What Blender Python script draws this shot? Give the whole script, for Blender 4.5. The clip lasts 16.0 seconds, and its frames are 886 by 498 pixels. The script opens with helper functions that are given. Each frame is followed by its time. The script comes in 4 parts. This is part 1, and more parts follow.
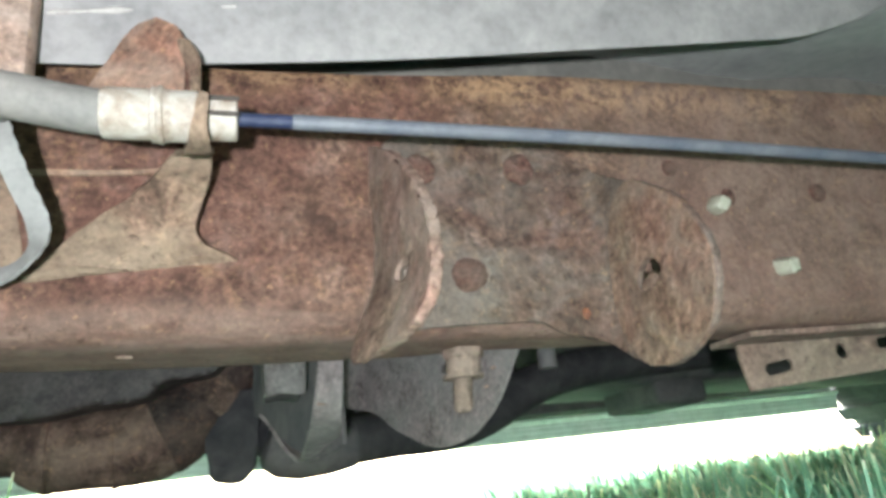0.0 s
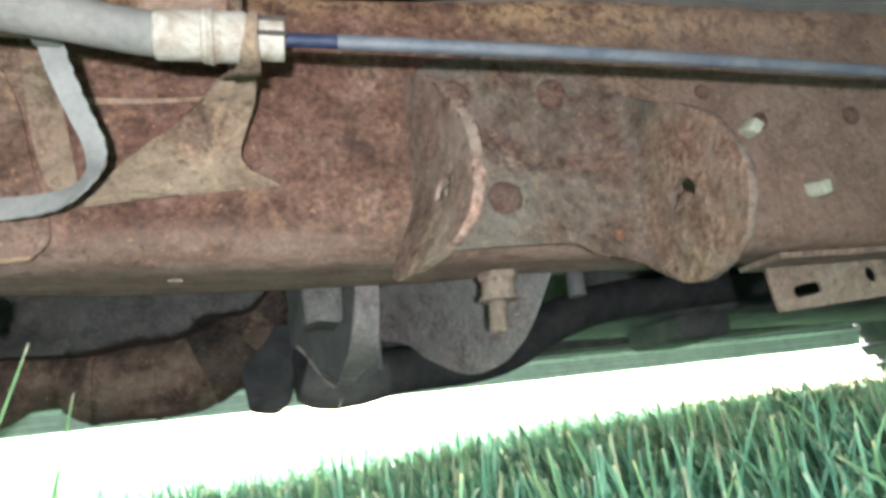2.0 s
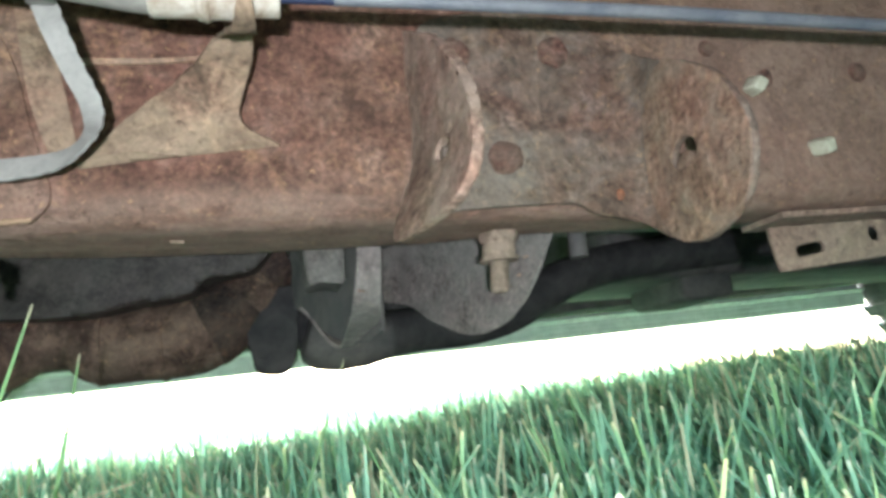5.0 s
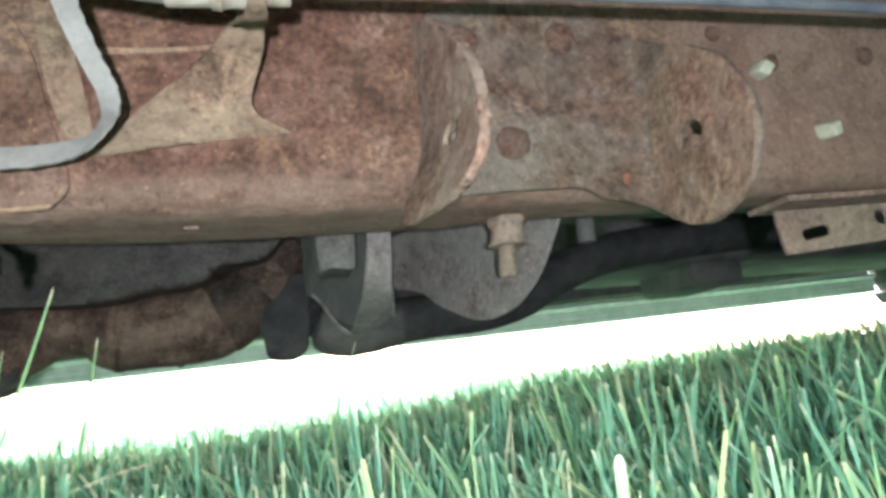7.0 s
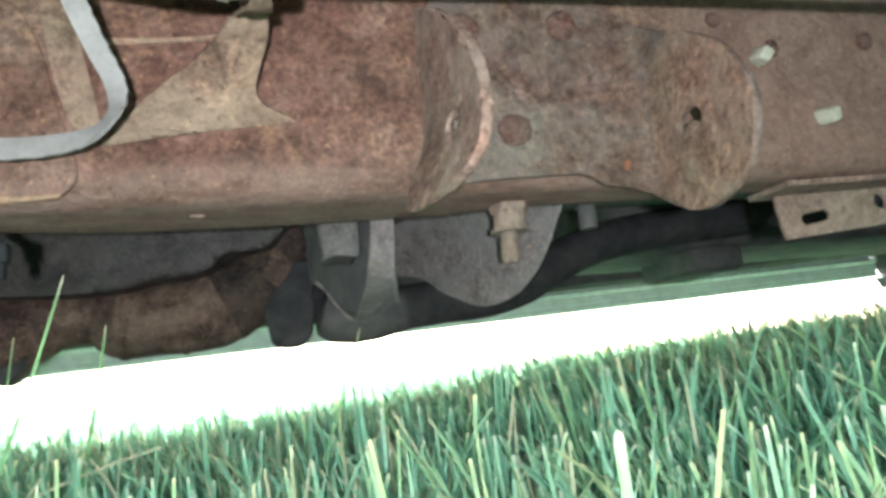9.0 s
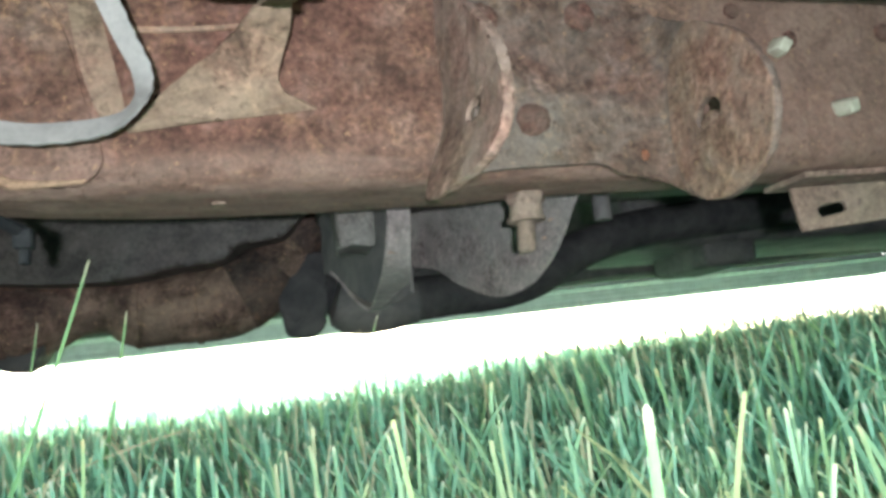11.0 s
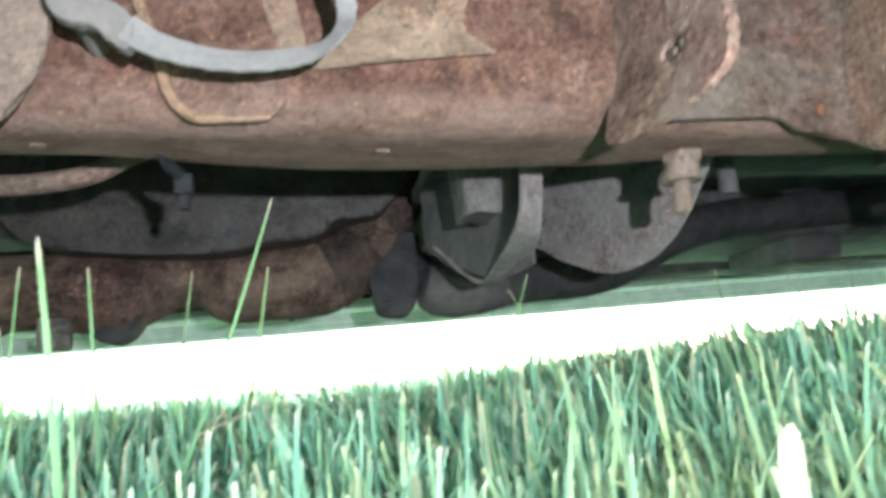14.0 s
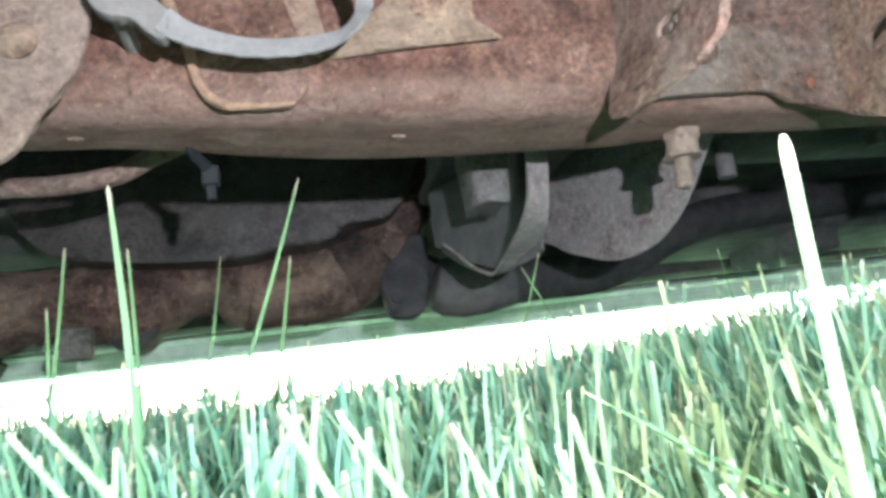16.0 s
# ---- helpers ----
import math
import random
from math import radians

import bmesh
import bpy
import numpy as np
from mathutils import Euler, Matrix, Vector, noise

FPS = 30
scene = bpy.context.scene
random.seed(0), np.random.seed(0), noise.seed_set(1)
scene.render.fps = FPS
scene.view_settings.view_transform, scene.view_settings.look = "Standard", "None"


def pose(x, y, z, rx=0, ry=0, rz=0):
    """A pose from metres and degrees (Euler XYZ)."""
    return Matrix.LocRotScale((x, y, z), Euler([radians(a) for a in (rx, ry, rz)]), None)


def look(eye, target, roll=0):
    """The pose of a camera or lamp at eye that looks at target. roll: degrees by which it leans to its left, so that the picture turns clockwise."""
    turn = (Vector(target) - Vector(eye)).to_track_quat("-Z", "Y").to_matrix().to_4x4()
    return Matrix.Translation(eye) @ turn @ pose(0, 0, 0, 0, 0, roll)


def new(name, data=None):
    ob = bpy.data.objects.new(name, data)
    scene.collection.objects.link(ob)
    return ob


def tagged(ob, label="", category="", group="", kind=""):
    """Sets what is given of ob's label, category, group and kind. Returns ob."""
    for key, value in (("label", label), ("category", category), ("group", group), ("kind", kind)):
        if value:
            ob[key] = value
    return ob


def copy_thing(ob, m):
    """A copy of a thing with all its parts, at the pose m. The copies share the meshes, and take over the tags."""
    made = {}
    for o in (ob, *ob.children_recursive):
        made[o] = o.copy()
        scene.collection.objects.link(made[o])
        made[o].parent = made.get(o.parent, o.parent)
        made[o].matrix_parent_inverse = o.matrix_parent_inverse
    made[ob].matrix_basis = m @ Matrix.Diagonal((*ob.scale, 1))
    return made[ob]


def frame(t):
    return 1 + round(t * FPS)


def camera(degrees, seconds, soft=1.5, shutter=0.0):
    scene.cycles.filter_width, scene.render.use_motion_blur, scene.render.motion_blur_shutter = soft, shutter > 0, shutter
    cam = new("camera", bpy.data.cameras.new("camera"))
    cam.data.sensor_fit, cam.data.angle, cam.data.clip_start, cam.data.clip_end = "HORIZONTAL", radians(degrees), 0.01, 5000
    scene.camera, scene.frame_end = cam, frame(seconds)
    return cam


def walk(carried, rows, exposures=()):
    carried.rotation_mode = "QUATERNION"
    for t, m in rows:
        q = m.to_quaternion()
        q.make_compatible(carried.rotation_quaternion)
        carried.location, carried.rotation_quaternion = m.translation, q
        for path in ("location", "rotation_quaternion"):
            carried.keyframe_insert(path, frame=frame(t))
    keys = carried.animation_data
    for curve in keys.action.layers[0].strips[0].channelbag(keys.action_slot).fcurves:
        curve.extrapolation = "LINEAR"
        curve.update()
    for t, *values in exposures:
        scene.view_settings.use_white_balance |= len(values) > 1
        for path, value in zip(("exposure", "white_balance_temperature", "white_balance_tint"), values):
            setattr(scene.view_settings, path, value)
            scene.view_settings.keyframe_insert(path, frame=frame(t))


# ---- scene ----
cam = camera(63.6, 16.0, soft=3.6, shutter=0.5)
PATH = [
    (0, (0.005, 0.018, 0.219), (0.562, 1.832, 0.849), -5.4),
    (0.5, (0.002, 0.015, 0.212), (0.534, 1.844, 0.821), -5.0),
    (1, (-0.004, 0.014, 0.205), (0.504, 1.868, 0.757), -5.1),
    (1.5, (-0.008, 0.013, 0.202), (0.494, 1.881, 0.712), -5.5),
    (2, (-0.009, 0.015, 0.203), (0.497, 1.885, 0.698), -5.6),
    (2.5, (-0.009, 0.014, 0.203), (0.494, 1.885, 0.697), -5.8),
    (3, (-0.011, 0.012, 0.199), (0.475, 1.89, 0.683), -5.5),
    (3.5, (-0.01, 0.013, 0.199), (0.482, 1.895, 0.66), -5.8),
    (4, (-0.004, 0.013, 0.201), (0.487, 1.897, 0.659), -6.2),
    (4.2, (-0.005, 0.015, 0.201), (0.49, 1.901, 0.648), -6.0),
    (6.3, (-0.007, 0.01, 0.2), (0.469, 1.917, 0.567), -5.6),
    (6.5, (-0.007, 0.007, 0.198), (0.46, 1.917, 0.567), -6.3),
    (7, (-0.008, 0.008, 0.196), (0.453, 1.918, 0.568), -5.8),
    (7.5, (-0.01, -0.007, 0.194), (0.435, 1.911, 0.544), -6.0),
    (8, (-0.01, 0.003, 0.194), (0.451, 1.919, 0.538), -6.0),
    (10.3, (-0.012, 0.001, 0.195), (0.421, 1.924, 0.529), -5.9),
    (10.5, (-0.013, 0.0, 0.192), (0.42, 1.923, 0.533), -5.7),
    (11, (-0.017, 0.001, 0.19), (0.413, 1.927, 0.518), -5.6),
    (11.5, (-0.019, 0.0, 0.185), (0.394, 1.936, 0.474), -5.3),
    (12, (-0.02, -0.001, 0.182), (0.385, 1.936, 0.468), -4.7),
    (12.5, (-0.019, -0.003, 0.182), (0.382, 1.936, 0.464), -4.7),
    (13, (-0.019, -0.001, 0.182), (0.393, 1.938, 0.445), -4.8),
    (13.5, (-0.055, 0.01, 0.19), (0.323, 1.933, 0.588), -3.3),
    (14, (-0.104, 0.035, 0.164), (0.269, 1.967, 0.524), -4.1),
    (14.5, (-0.115, 0.036, 0.14), (0.259, 1.972, 0.475), -4.9),
    (15, (-0.117, 0.04, 0.137), (0.294, 1.955, 0.544), -5.8),
    (15.5, (-0.116, 0.036, 0.138), (0.3, 1.947, 0.556), -6.4),
    (16, (-0.12, 0.021, 0.132), (0.256, 1.939, 0.557), -6.3),
]
walk(cam, [(t, look(eye, target, roll)) for t, eye, target, roll in PATH], [(0.0, 3.64, 5900, 3), (1.0, 3.56, 5900, 3), (2.5, 3.48, 5900, 3), (13.2, 3.48, 5900, 3), (13.9, 3.70, 5800, 7), (14.4, 3.62, 5750, 9), (15.0, 3.52, 5720, 10), (16.0, 3.72, 5700, 11)])

# ---- light ----


def lie(x, y):
    """Height of the lawn's soil: it rises away from the lens and along the truck."""
    near = min(1.0, max(0.0, (0.62 - y) / 0.62)) if y > 0 else 1.0
    return 0.096 + (0.056 if x > 0 else 0.008) * min(0.95, max(-0.9, x)) - 0.050 * near * near * (3 - 2 * near)


SUN_UP, SUN_TURN = 27.0, 12.0          # degrees: height, and turn from +y towards +x
world = bpy.data.worlds.new("sky")
world.use_nodes = True
scene.world = world
sky = world.node_tree.nodes.new("ShaderNodeTexSky")
sky.sky_type, sky.sun_disc = "NISHITA", False
sky.sun_elevation, sky.sun_rotation = radians(SUN_UP), radians(SUN_TURN)
world.node_tree.links.new(sky.outputs[0], world.node_tree.nodes["Background"].inputs[0])
world.node_tree.nodes["Background"].inputs[1].default_value = 0.15

sun = new("sun", bpy.data.lights.new("sun", "SUN"))
sun.data.energy, sun.data.angle, sun.data.color = 5.0, radians(0.5), (1.0, 0.95, 0.86)
d = Vector((math.sin(radians(SUN_TURN)) * math.cos(radians(SUN_UP)), math.cos(radians(SUN_TURN)) * math.cos(radians(SUN_UP)), math.sin(radians(SUN_UP))))
sun.matrix_world = d.to_track_quat("Z", "Y").to_matrix().to_4x4()

# the small torch that is held close behind the lens
torch = new("torch_light", bpy.data.lights.new("torch_light", "SPOT"))
torch.data.energy, torch.data.shadow_soft_size, torch.data.color = 2.12, 0.006, (1.0, 0.985, 0.985)
torch.data.spot_size, torch.data.spot_blend = radians(170), 0.40
torch.matrix_world = look((-0.030, -0.100, 0.176), (0.13, 0.41, 0.29))


# ---- materials ----
def rgb(c):
    return (*c, 1.0)


def shader(name):
    mat = bpy.data.materials.new(name)
    mat.use_nodes = True
    return mat, mat.node_tree.nodes, mat.node_tree.links, mat.node_tree.nodes["Principled BSDF"]


def noise_node(nt, links, co, scale, detail=6.0, rough=0.6, dist=0.0):
    n = nt.new("ShaderNodeTexNoise")
    n.inputs["Scale"].default_value, n.inputs["Detail"].default_value = scale, detail
    n.inputs["Roughness"].default_value, n.inputs["Distortion"].default_value = rough, dist
    links.new(co, n.inputs["Vector"])
    return n.outputs["Fac"]


def ramp(nt, links, fac, stops):
    r = nt.new("ShaderNodeValToRGB")
    while len(r.color_ramp.elements) < len(stops):
        r.color_ramp.elements.new(0.5)
    for e, (p, c) in zip(r.color_ramp.elements, stops):
        e.position, e.color = p, rgb(c) if not isinstance(c, float) else (c, c, c, 1)
    links.new(fac, r.inputs[0])
    return r.outputs[0]


def mix(nt, links, fac, a, b, mode="MIX"):
    m = nt.new("ShaderNodeMix")
    m.data_type, m.blend_type = "RGBA", mode
    for k, v in ((0, fac), (6, a), (7, b)):
        if isinstance(v, (int, float)):
            m.inputs[k].default_value = v
        elif isinstance(v, tuple):
            m.inputs[k].default_value = rgb(v)
        else:
            links.new(v, m.inputs[k])
    return m.outputs[2]


def bump(nt, links, bsdf, parts_, strength=0.5):
    """parts_: pairs of height and its depth in metres."""
    last = None
    for h, depth in parts_:
        b = nt.new("ShaderNodeBump")
        b.inputs["Strength"].default_value, b.inputs["Distance"].default_value = strength, depth
        links.new(h, b.inputs["Height"])
        if last:
            links.new(last, b.inputs["Normal"])
        last = b.outputs[0]
    links.new(last, bsdf.inputs["Normal"])


def coords(nt):
    return nt.new("ShaderNodeTexCoord").outputs["Object"]


def stretched(nt, links, co, scale):
    m = nt.new("ShaderNodeMapping")
    m.inputs["Scale"].default_value = scale
    links.new(co, m.inputs["Vector"])
    return m.outputs[0]


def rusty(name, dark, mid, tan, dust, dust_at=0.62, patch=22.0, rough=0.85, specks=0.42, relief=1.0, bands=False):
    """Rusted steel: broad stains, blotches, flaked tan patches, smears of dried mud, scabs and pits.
    bands: scale flakes off along the top edge, and the paler film thickens towards the lower roll and further along."""
    mat, nt, links, b = shader(name)
    co = coords(nt)
    big = noise_node(nt, links, co, patch * 0.55, 4, 0.5, 0.5)
    blot = noise_node(nt, links, co, patch * 1.9, 6, 0.62, 0.5)
    mid_n = noise_node(nt, links, co, patch * 5.0, 8, 0.64, 0.35)
    fine = noise_node(nt, links, co, 420, 5, 0.65)
    col = ramp(nt, links, blot, [(0.34, dark), (0.50, mid), (0.68, tuple(0.5 * a + 0.5 * c for a, c in zip(mid, dust)))])
    col = mix(nt, links, 0.85, col, ramp(nt, links, mid_n, [(0.30, 0.62), (0.50, 1.0), (0.70, 1.32)]), "MULTIPLY")
    grain = noise_node(nt, links, co, 230, 4, 0.6)
    col = mix(nt, links, 0.66, col, ramp(nt, links, grain, [(0.36, 0.50), (0.50, 1.0), (0.64, 1.50)]), "MULTIPLY")
    spots = ramp(nt, links, noise_node(nt, links, co, 135, 5, 0.65, 0.3), [(0.56, 0.0), (0.64, 0.5)])
    spots = mix(nt, links, 1.0, spots, ramp(nt, links, noise_node(nt, links, co, patch * 1.4, 4, 0.5), [(0.44, 0.0), (0.60, 1.0)]), "MULTIPLY")
    col = mix(nt, links, spots, col, tuple(0.62 * t_ + 0.2 * m_ for t_, m_ in zip(tan, mid)))
    col = mix(nt, links, 1.0, col, ramp(nt, links, big, [(0.36, (1.08, 0.95, 0.97)), (0.64, (0.95, 1.03, 0.98))]), "MULTIPLY")
    flake = ramp(nt, links, noise_node(nt, links, co, patch * 6.0, 10, 0.78, 0.2), [(0.52, 0.0), (0.60, 1.0)])
    zone = ramp(nt, links, noise_node(nt, links, co, patch, 8, 0.62), [(0.50, 0.0), (0.70, 0.75)])
    film = ramp(nt, links, noise_node(nt, links, stretched(nt, links, co, (0.55, 1.0, 1.25)), patch * 0.9, 8, 0.62, 0.5), [(dust_at - 0.14, 0.0), (dust_at + 0.14, 0.8)])
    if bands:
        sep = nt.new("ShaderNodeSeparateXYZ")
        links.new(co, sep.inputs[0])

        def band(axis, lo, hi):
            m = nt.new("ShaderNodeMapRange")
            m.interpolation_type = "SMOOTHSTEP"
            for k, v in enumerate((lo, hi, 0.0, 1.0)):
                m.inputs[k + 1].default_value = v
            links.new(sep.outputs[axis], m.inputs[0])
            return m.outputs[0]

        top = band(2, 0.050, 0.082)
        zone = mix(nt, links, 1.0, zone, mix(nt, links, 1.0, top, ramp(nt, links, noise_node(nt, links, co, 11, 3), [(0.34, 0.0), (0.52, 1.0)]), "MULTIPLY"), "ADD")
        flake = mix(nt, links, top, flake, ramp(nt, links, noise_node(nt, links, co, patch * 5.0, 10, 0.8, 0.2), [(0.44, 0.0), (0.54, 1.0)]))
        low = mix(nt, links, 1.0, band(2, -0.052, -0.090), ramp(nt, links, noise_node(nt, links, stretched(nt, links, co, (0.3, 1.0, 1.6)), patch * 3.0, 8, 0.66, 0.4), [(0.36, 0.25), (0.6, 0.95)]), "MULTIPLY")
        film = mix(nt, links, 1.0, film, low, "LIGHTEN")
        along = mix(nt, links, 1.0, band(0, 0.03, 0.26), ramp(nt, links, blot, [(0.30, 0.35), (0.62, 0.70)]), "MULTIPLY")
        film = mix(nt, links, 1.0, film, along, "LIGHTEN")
    both = mix(nt, links, 1.0, flake, zone, "MULTIPLY")
    col = mix(nt, links, both, col, tan)
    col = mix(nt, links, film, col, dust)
    fleck = ramp(nt, links, noise_node(nt, links, co, 200, 2, 0.5), [(0.665, 0.0), (0.73, 0.42)])
    col = mix(nt, links, fleck, col, tuple(min(1.0, 1.15 * c) for c in tan))
    col = mix(nt, links, specks, col, ramp(nt, links, fine, [(0.35, 0.55), (0.55, 1.0), (0.75, 1.35)]), "MULTIPLY")
    cell = nt.new("ShaderNodeTexVoronoi")
    cell.inputs["Scale"].default_value = 85.0
    links.new(mix(nt, links, 0.03, co, noise_node(nt, links, co, 110, 4)), cell.inputs["Vector"])
    scab = ramp(nt, links, cell.outputs["Distance"], [(0.04, 0.75), (0.30, 0.0)])
    scab = mix(nt, links, 1.0, scab, ramp(nt, links, noise_node(nt, links, co, 45, 2), [(0.51, 0.0), (0.58, 1.0)]), "MULTIPLY")
    col = mix(nt, links, scab, col, tuple(0.6 * c for c in dark))
    links.new(col, b.inputs["Base Color"])
    b.inputs["Roughness"].default_value = rough
    b.inputs["Specular IOR Level"].default_value = 0.3
    bump(nt, links, b, [(blot, 0.006 * relief), (mid_n, 0.0035 * relief), (fine, 0.0010 * relief)], 0.6)
    return mat


def worn(name, base, other, scale=35.0, rough=0.6, metallic=0.0, relief=0.001, spec=0.4):
    mat, nt, links, b = shader(name)
    co = coords(nt)
    n1 = noise_node(nt, links, co, scale, 7, 0.62, 0.4)
    n2 = noise_node(nt, links, co, scale * 9, 5, 0.65)
    col = mix(nt, links, ramp(nt, links, n1, [(0.36, 0.0), (0.66, 1.0)]), base, other)
    col = mix(nt, links, 0.4, col, ramp(nt, links, n2, [(0.3, 0.55), (0.6, 1.15)]), "MULTIPLY")
    links.new(col, b.inputs["Base Color"])
    r = ramp(nt, links, n2, [(0.2, max(0.05, rough - 0.15)), (0.8, min(1.0, rough + 0.15))])
    links.new(r, b.inputs["Roughness"])
    b.inputs["Metallic"].default_value, b.inputs["Specular IOR Level"].default_value = metallic, spec
    bump(nt, links, b, [(n1, relief * 2), (n2, relief)], 0.5)
    return mat


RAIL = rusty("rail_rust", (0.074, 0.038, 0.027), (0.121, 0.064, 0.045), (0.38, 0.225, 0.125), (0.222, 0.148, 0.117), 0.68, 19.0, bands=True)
CLEVIS = rusty("clevis_rust", (0.064, 0.039, 0.028), (0.110, 0.072, 0.053), (0.29, 0.178, 0.10), (0.170, 0.142, 0.120), 0.57, 24.0)
BRACKET = rusty("bracket_rust", (0.072, 0.042, 0.029), (0.178, 0.116, 0.080), (0.36, 0.235, 0.15), (0.295, 0.210, 0.150), 0.545, 34.0)
EAR = rusty("ear_rust", (0.13, 0.069, 0.046), (0.24, 0.135, 0.090), (0.46, 0.27, 0.15), (0.33, 0.245, 0.19), 0.54, 26.0)
MOUNT = rusty("pale_scaled_rust", (0.17, 0.105, 0.075), (0.30, 0.20, 0.155), (0.50, 0.34, 0.22), (0.44, 0.335, 0.28), 0.50, 26.0)
SCALY = rusty("scaly_ear_rust", (0.125, 0.077, 0.058), (0.220, 0.145, 0.109), (0.40, 0.27, 0.175), (0.285, 0.212, 0.172), 0.55, 30.0)
CLEVIS_FACE = rusty("clevis_face_rust", (0.098, 0.058, 0.040), (0.200, 0.124, 0.086), (0.38, 0.24, 0.14), (0.25, 0.190, 0.148), 0.58, 30.0)
RIVET = rusty("rivet_rust", (0.052, 0.024, 0.018), (0.118, 0.056, 0.042), (0.20, 0.115, 0.075), (0.145, 0.102, 0.080), 0.56, 60.0)
OCHRE = rusty("ochre_worn_edge", (0.16, 0.098, 0.060), (0.26, 0.165, 0.105), (0.42, 0.27, 0.16), (0.33, 0.225, 0.150), 0.50, 30.0)
PLATE = rusty("mud_plate", (0.10, 0.068, 0.055), (0.172, 0.120, 0.095), (0.32, 0.22, 0.155), (0.255, 0.192, 0.152), 0.52, 24.0, 0.9)
DRIED = rusty("dried_mud_steel", (0.065, 0.058, 0.054), (0.115, 0.103, 0.097), (0.22, 0.185, 0.16), (0.175, 0.158, 0.148), 0.54, 20.0, 0.9, 0.2, 0.5)
FLANK = rusty("dusty_grey_steel", (0.12, 0.105, 0.100), (0.195, 0.172, 0.164), (0.32, 0.25, 0.21), (0.27, 0.240, 0.228), 0.52, 20.0, 0.9, 0.2, 0.5)
PIPE = rusty("exhaust_rust", (0.034, 0.022, 0.019), (0.085, 0.052, 0.041), (0.44, 0.26, 0.15), (0.27, 0.185, 0.140), 0.56, 17.0)
ELBOW = rusty("sooty_rust", (0.026, 0.019, 0.018), (0.052, 0.037, 0.032), (0.26, 0.13, 0.07), (0.12, 0.078, 0.060), 0.60, 20.0)
DARK = worn("dark_underbody_steel", (0.060, 0.056, 0.058), (0.125, 0.112, 0.106), 22, 0.8)
PAN = rusty("cast_grey_pan", (0.030, 0.025, 0.023), (0.052, 0.043, 0.039), (0.13, 0.106, 0.090), (0.092, 0.078, 0.070), 0.58, 12.0, 0.55, 0.15, 0.5)
PAINT = worn("dusty_grey_paint", (0.235, 0.215, 0.212), (0.34, 0.31, 0.30), 14, 0.65)
SHEET = worn("dull_floor_sheet", (0.33, 0.32, 0.305), (0.43, 0.415, 0.39), 9, 0.75)
BRACE = worn("dull_brown_sheet", (0.17, 0.155, 0.138), (0.25, 0.228, 0.20), 12, 0.8)
ROCKER = worn("rocker_paint", (0.66, 0.70, 0.69), (0.78, 0.79, 0.78), 6, 0.5)
CONDUIT = worn("grey_rubber_conduit", (0.142, 0.130, 0.120), (0.21, 0.186, 0.168), 30, 0.75)
FERRULE = worn("white_nylon_ferrule", (0.40, 0.355, 0.31), (0.20, 0.145, 0.105), 90, 0.55)
CABLE = worn("grey_cable_sheath", (0.072, 0.076, 0.096), (0.120, 0.119, 0.132), 30, 0.5)
BLUE = worn("blue_cable_sleeve", (0.008, 0.012, 0.036), (0.020, 0.025, 0.058), 60, 0.55)
STRAP = worn("grey_plastic_strap", (0.172, 0.160, 0.152), (0.225, 0.208, 0.196), 30, 0.65, 0.0, 0.0005)
FOAM = worn("pale_plug", (0.34, 0.325, 0.25), (0.46, 0.44, 0.35), 90, 0.7)
BLACK = worn("black_plastic", (0.012, 0.013, 0.015), (0.034, 0.034, 0.035), 60, 0.75, spec=0.15)
SLOT_SHADE = worn("slot_shade_tone", (0.030, 0.025, 0.022), (0.065, 0.050, 0.042), 60, 0.9)
SOOT = worn("sooty_steel", (0.024, 0.023, 0.025), (0.058, 0.052, 0.052), 30, 0.85)
TYRE = worn("tyre_rubber", (0.03, 0.03, 0.032), (0.07, 0.068, 0.065), 20, 0.85)
STEEL = worn("dull_rim", (0.30, 0.31, 0.32), (0.42, 0.42, 0.42), 20, 0.45, 0.7)


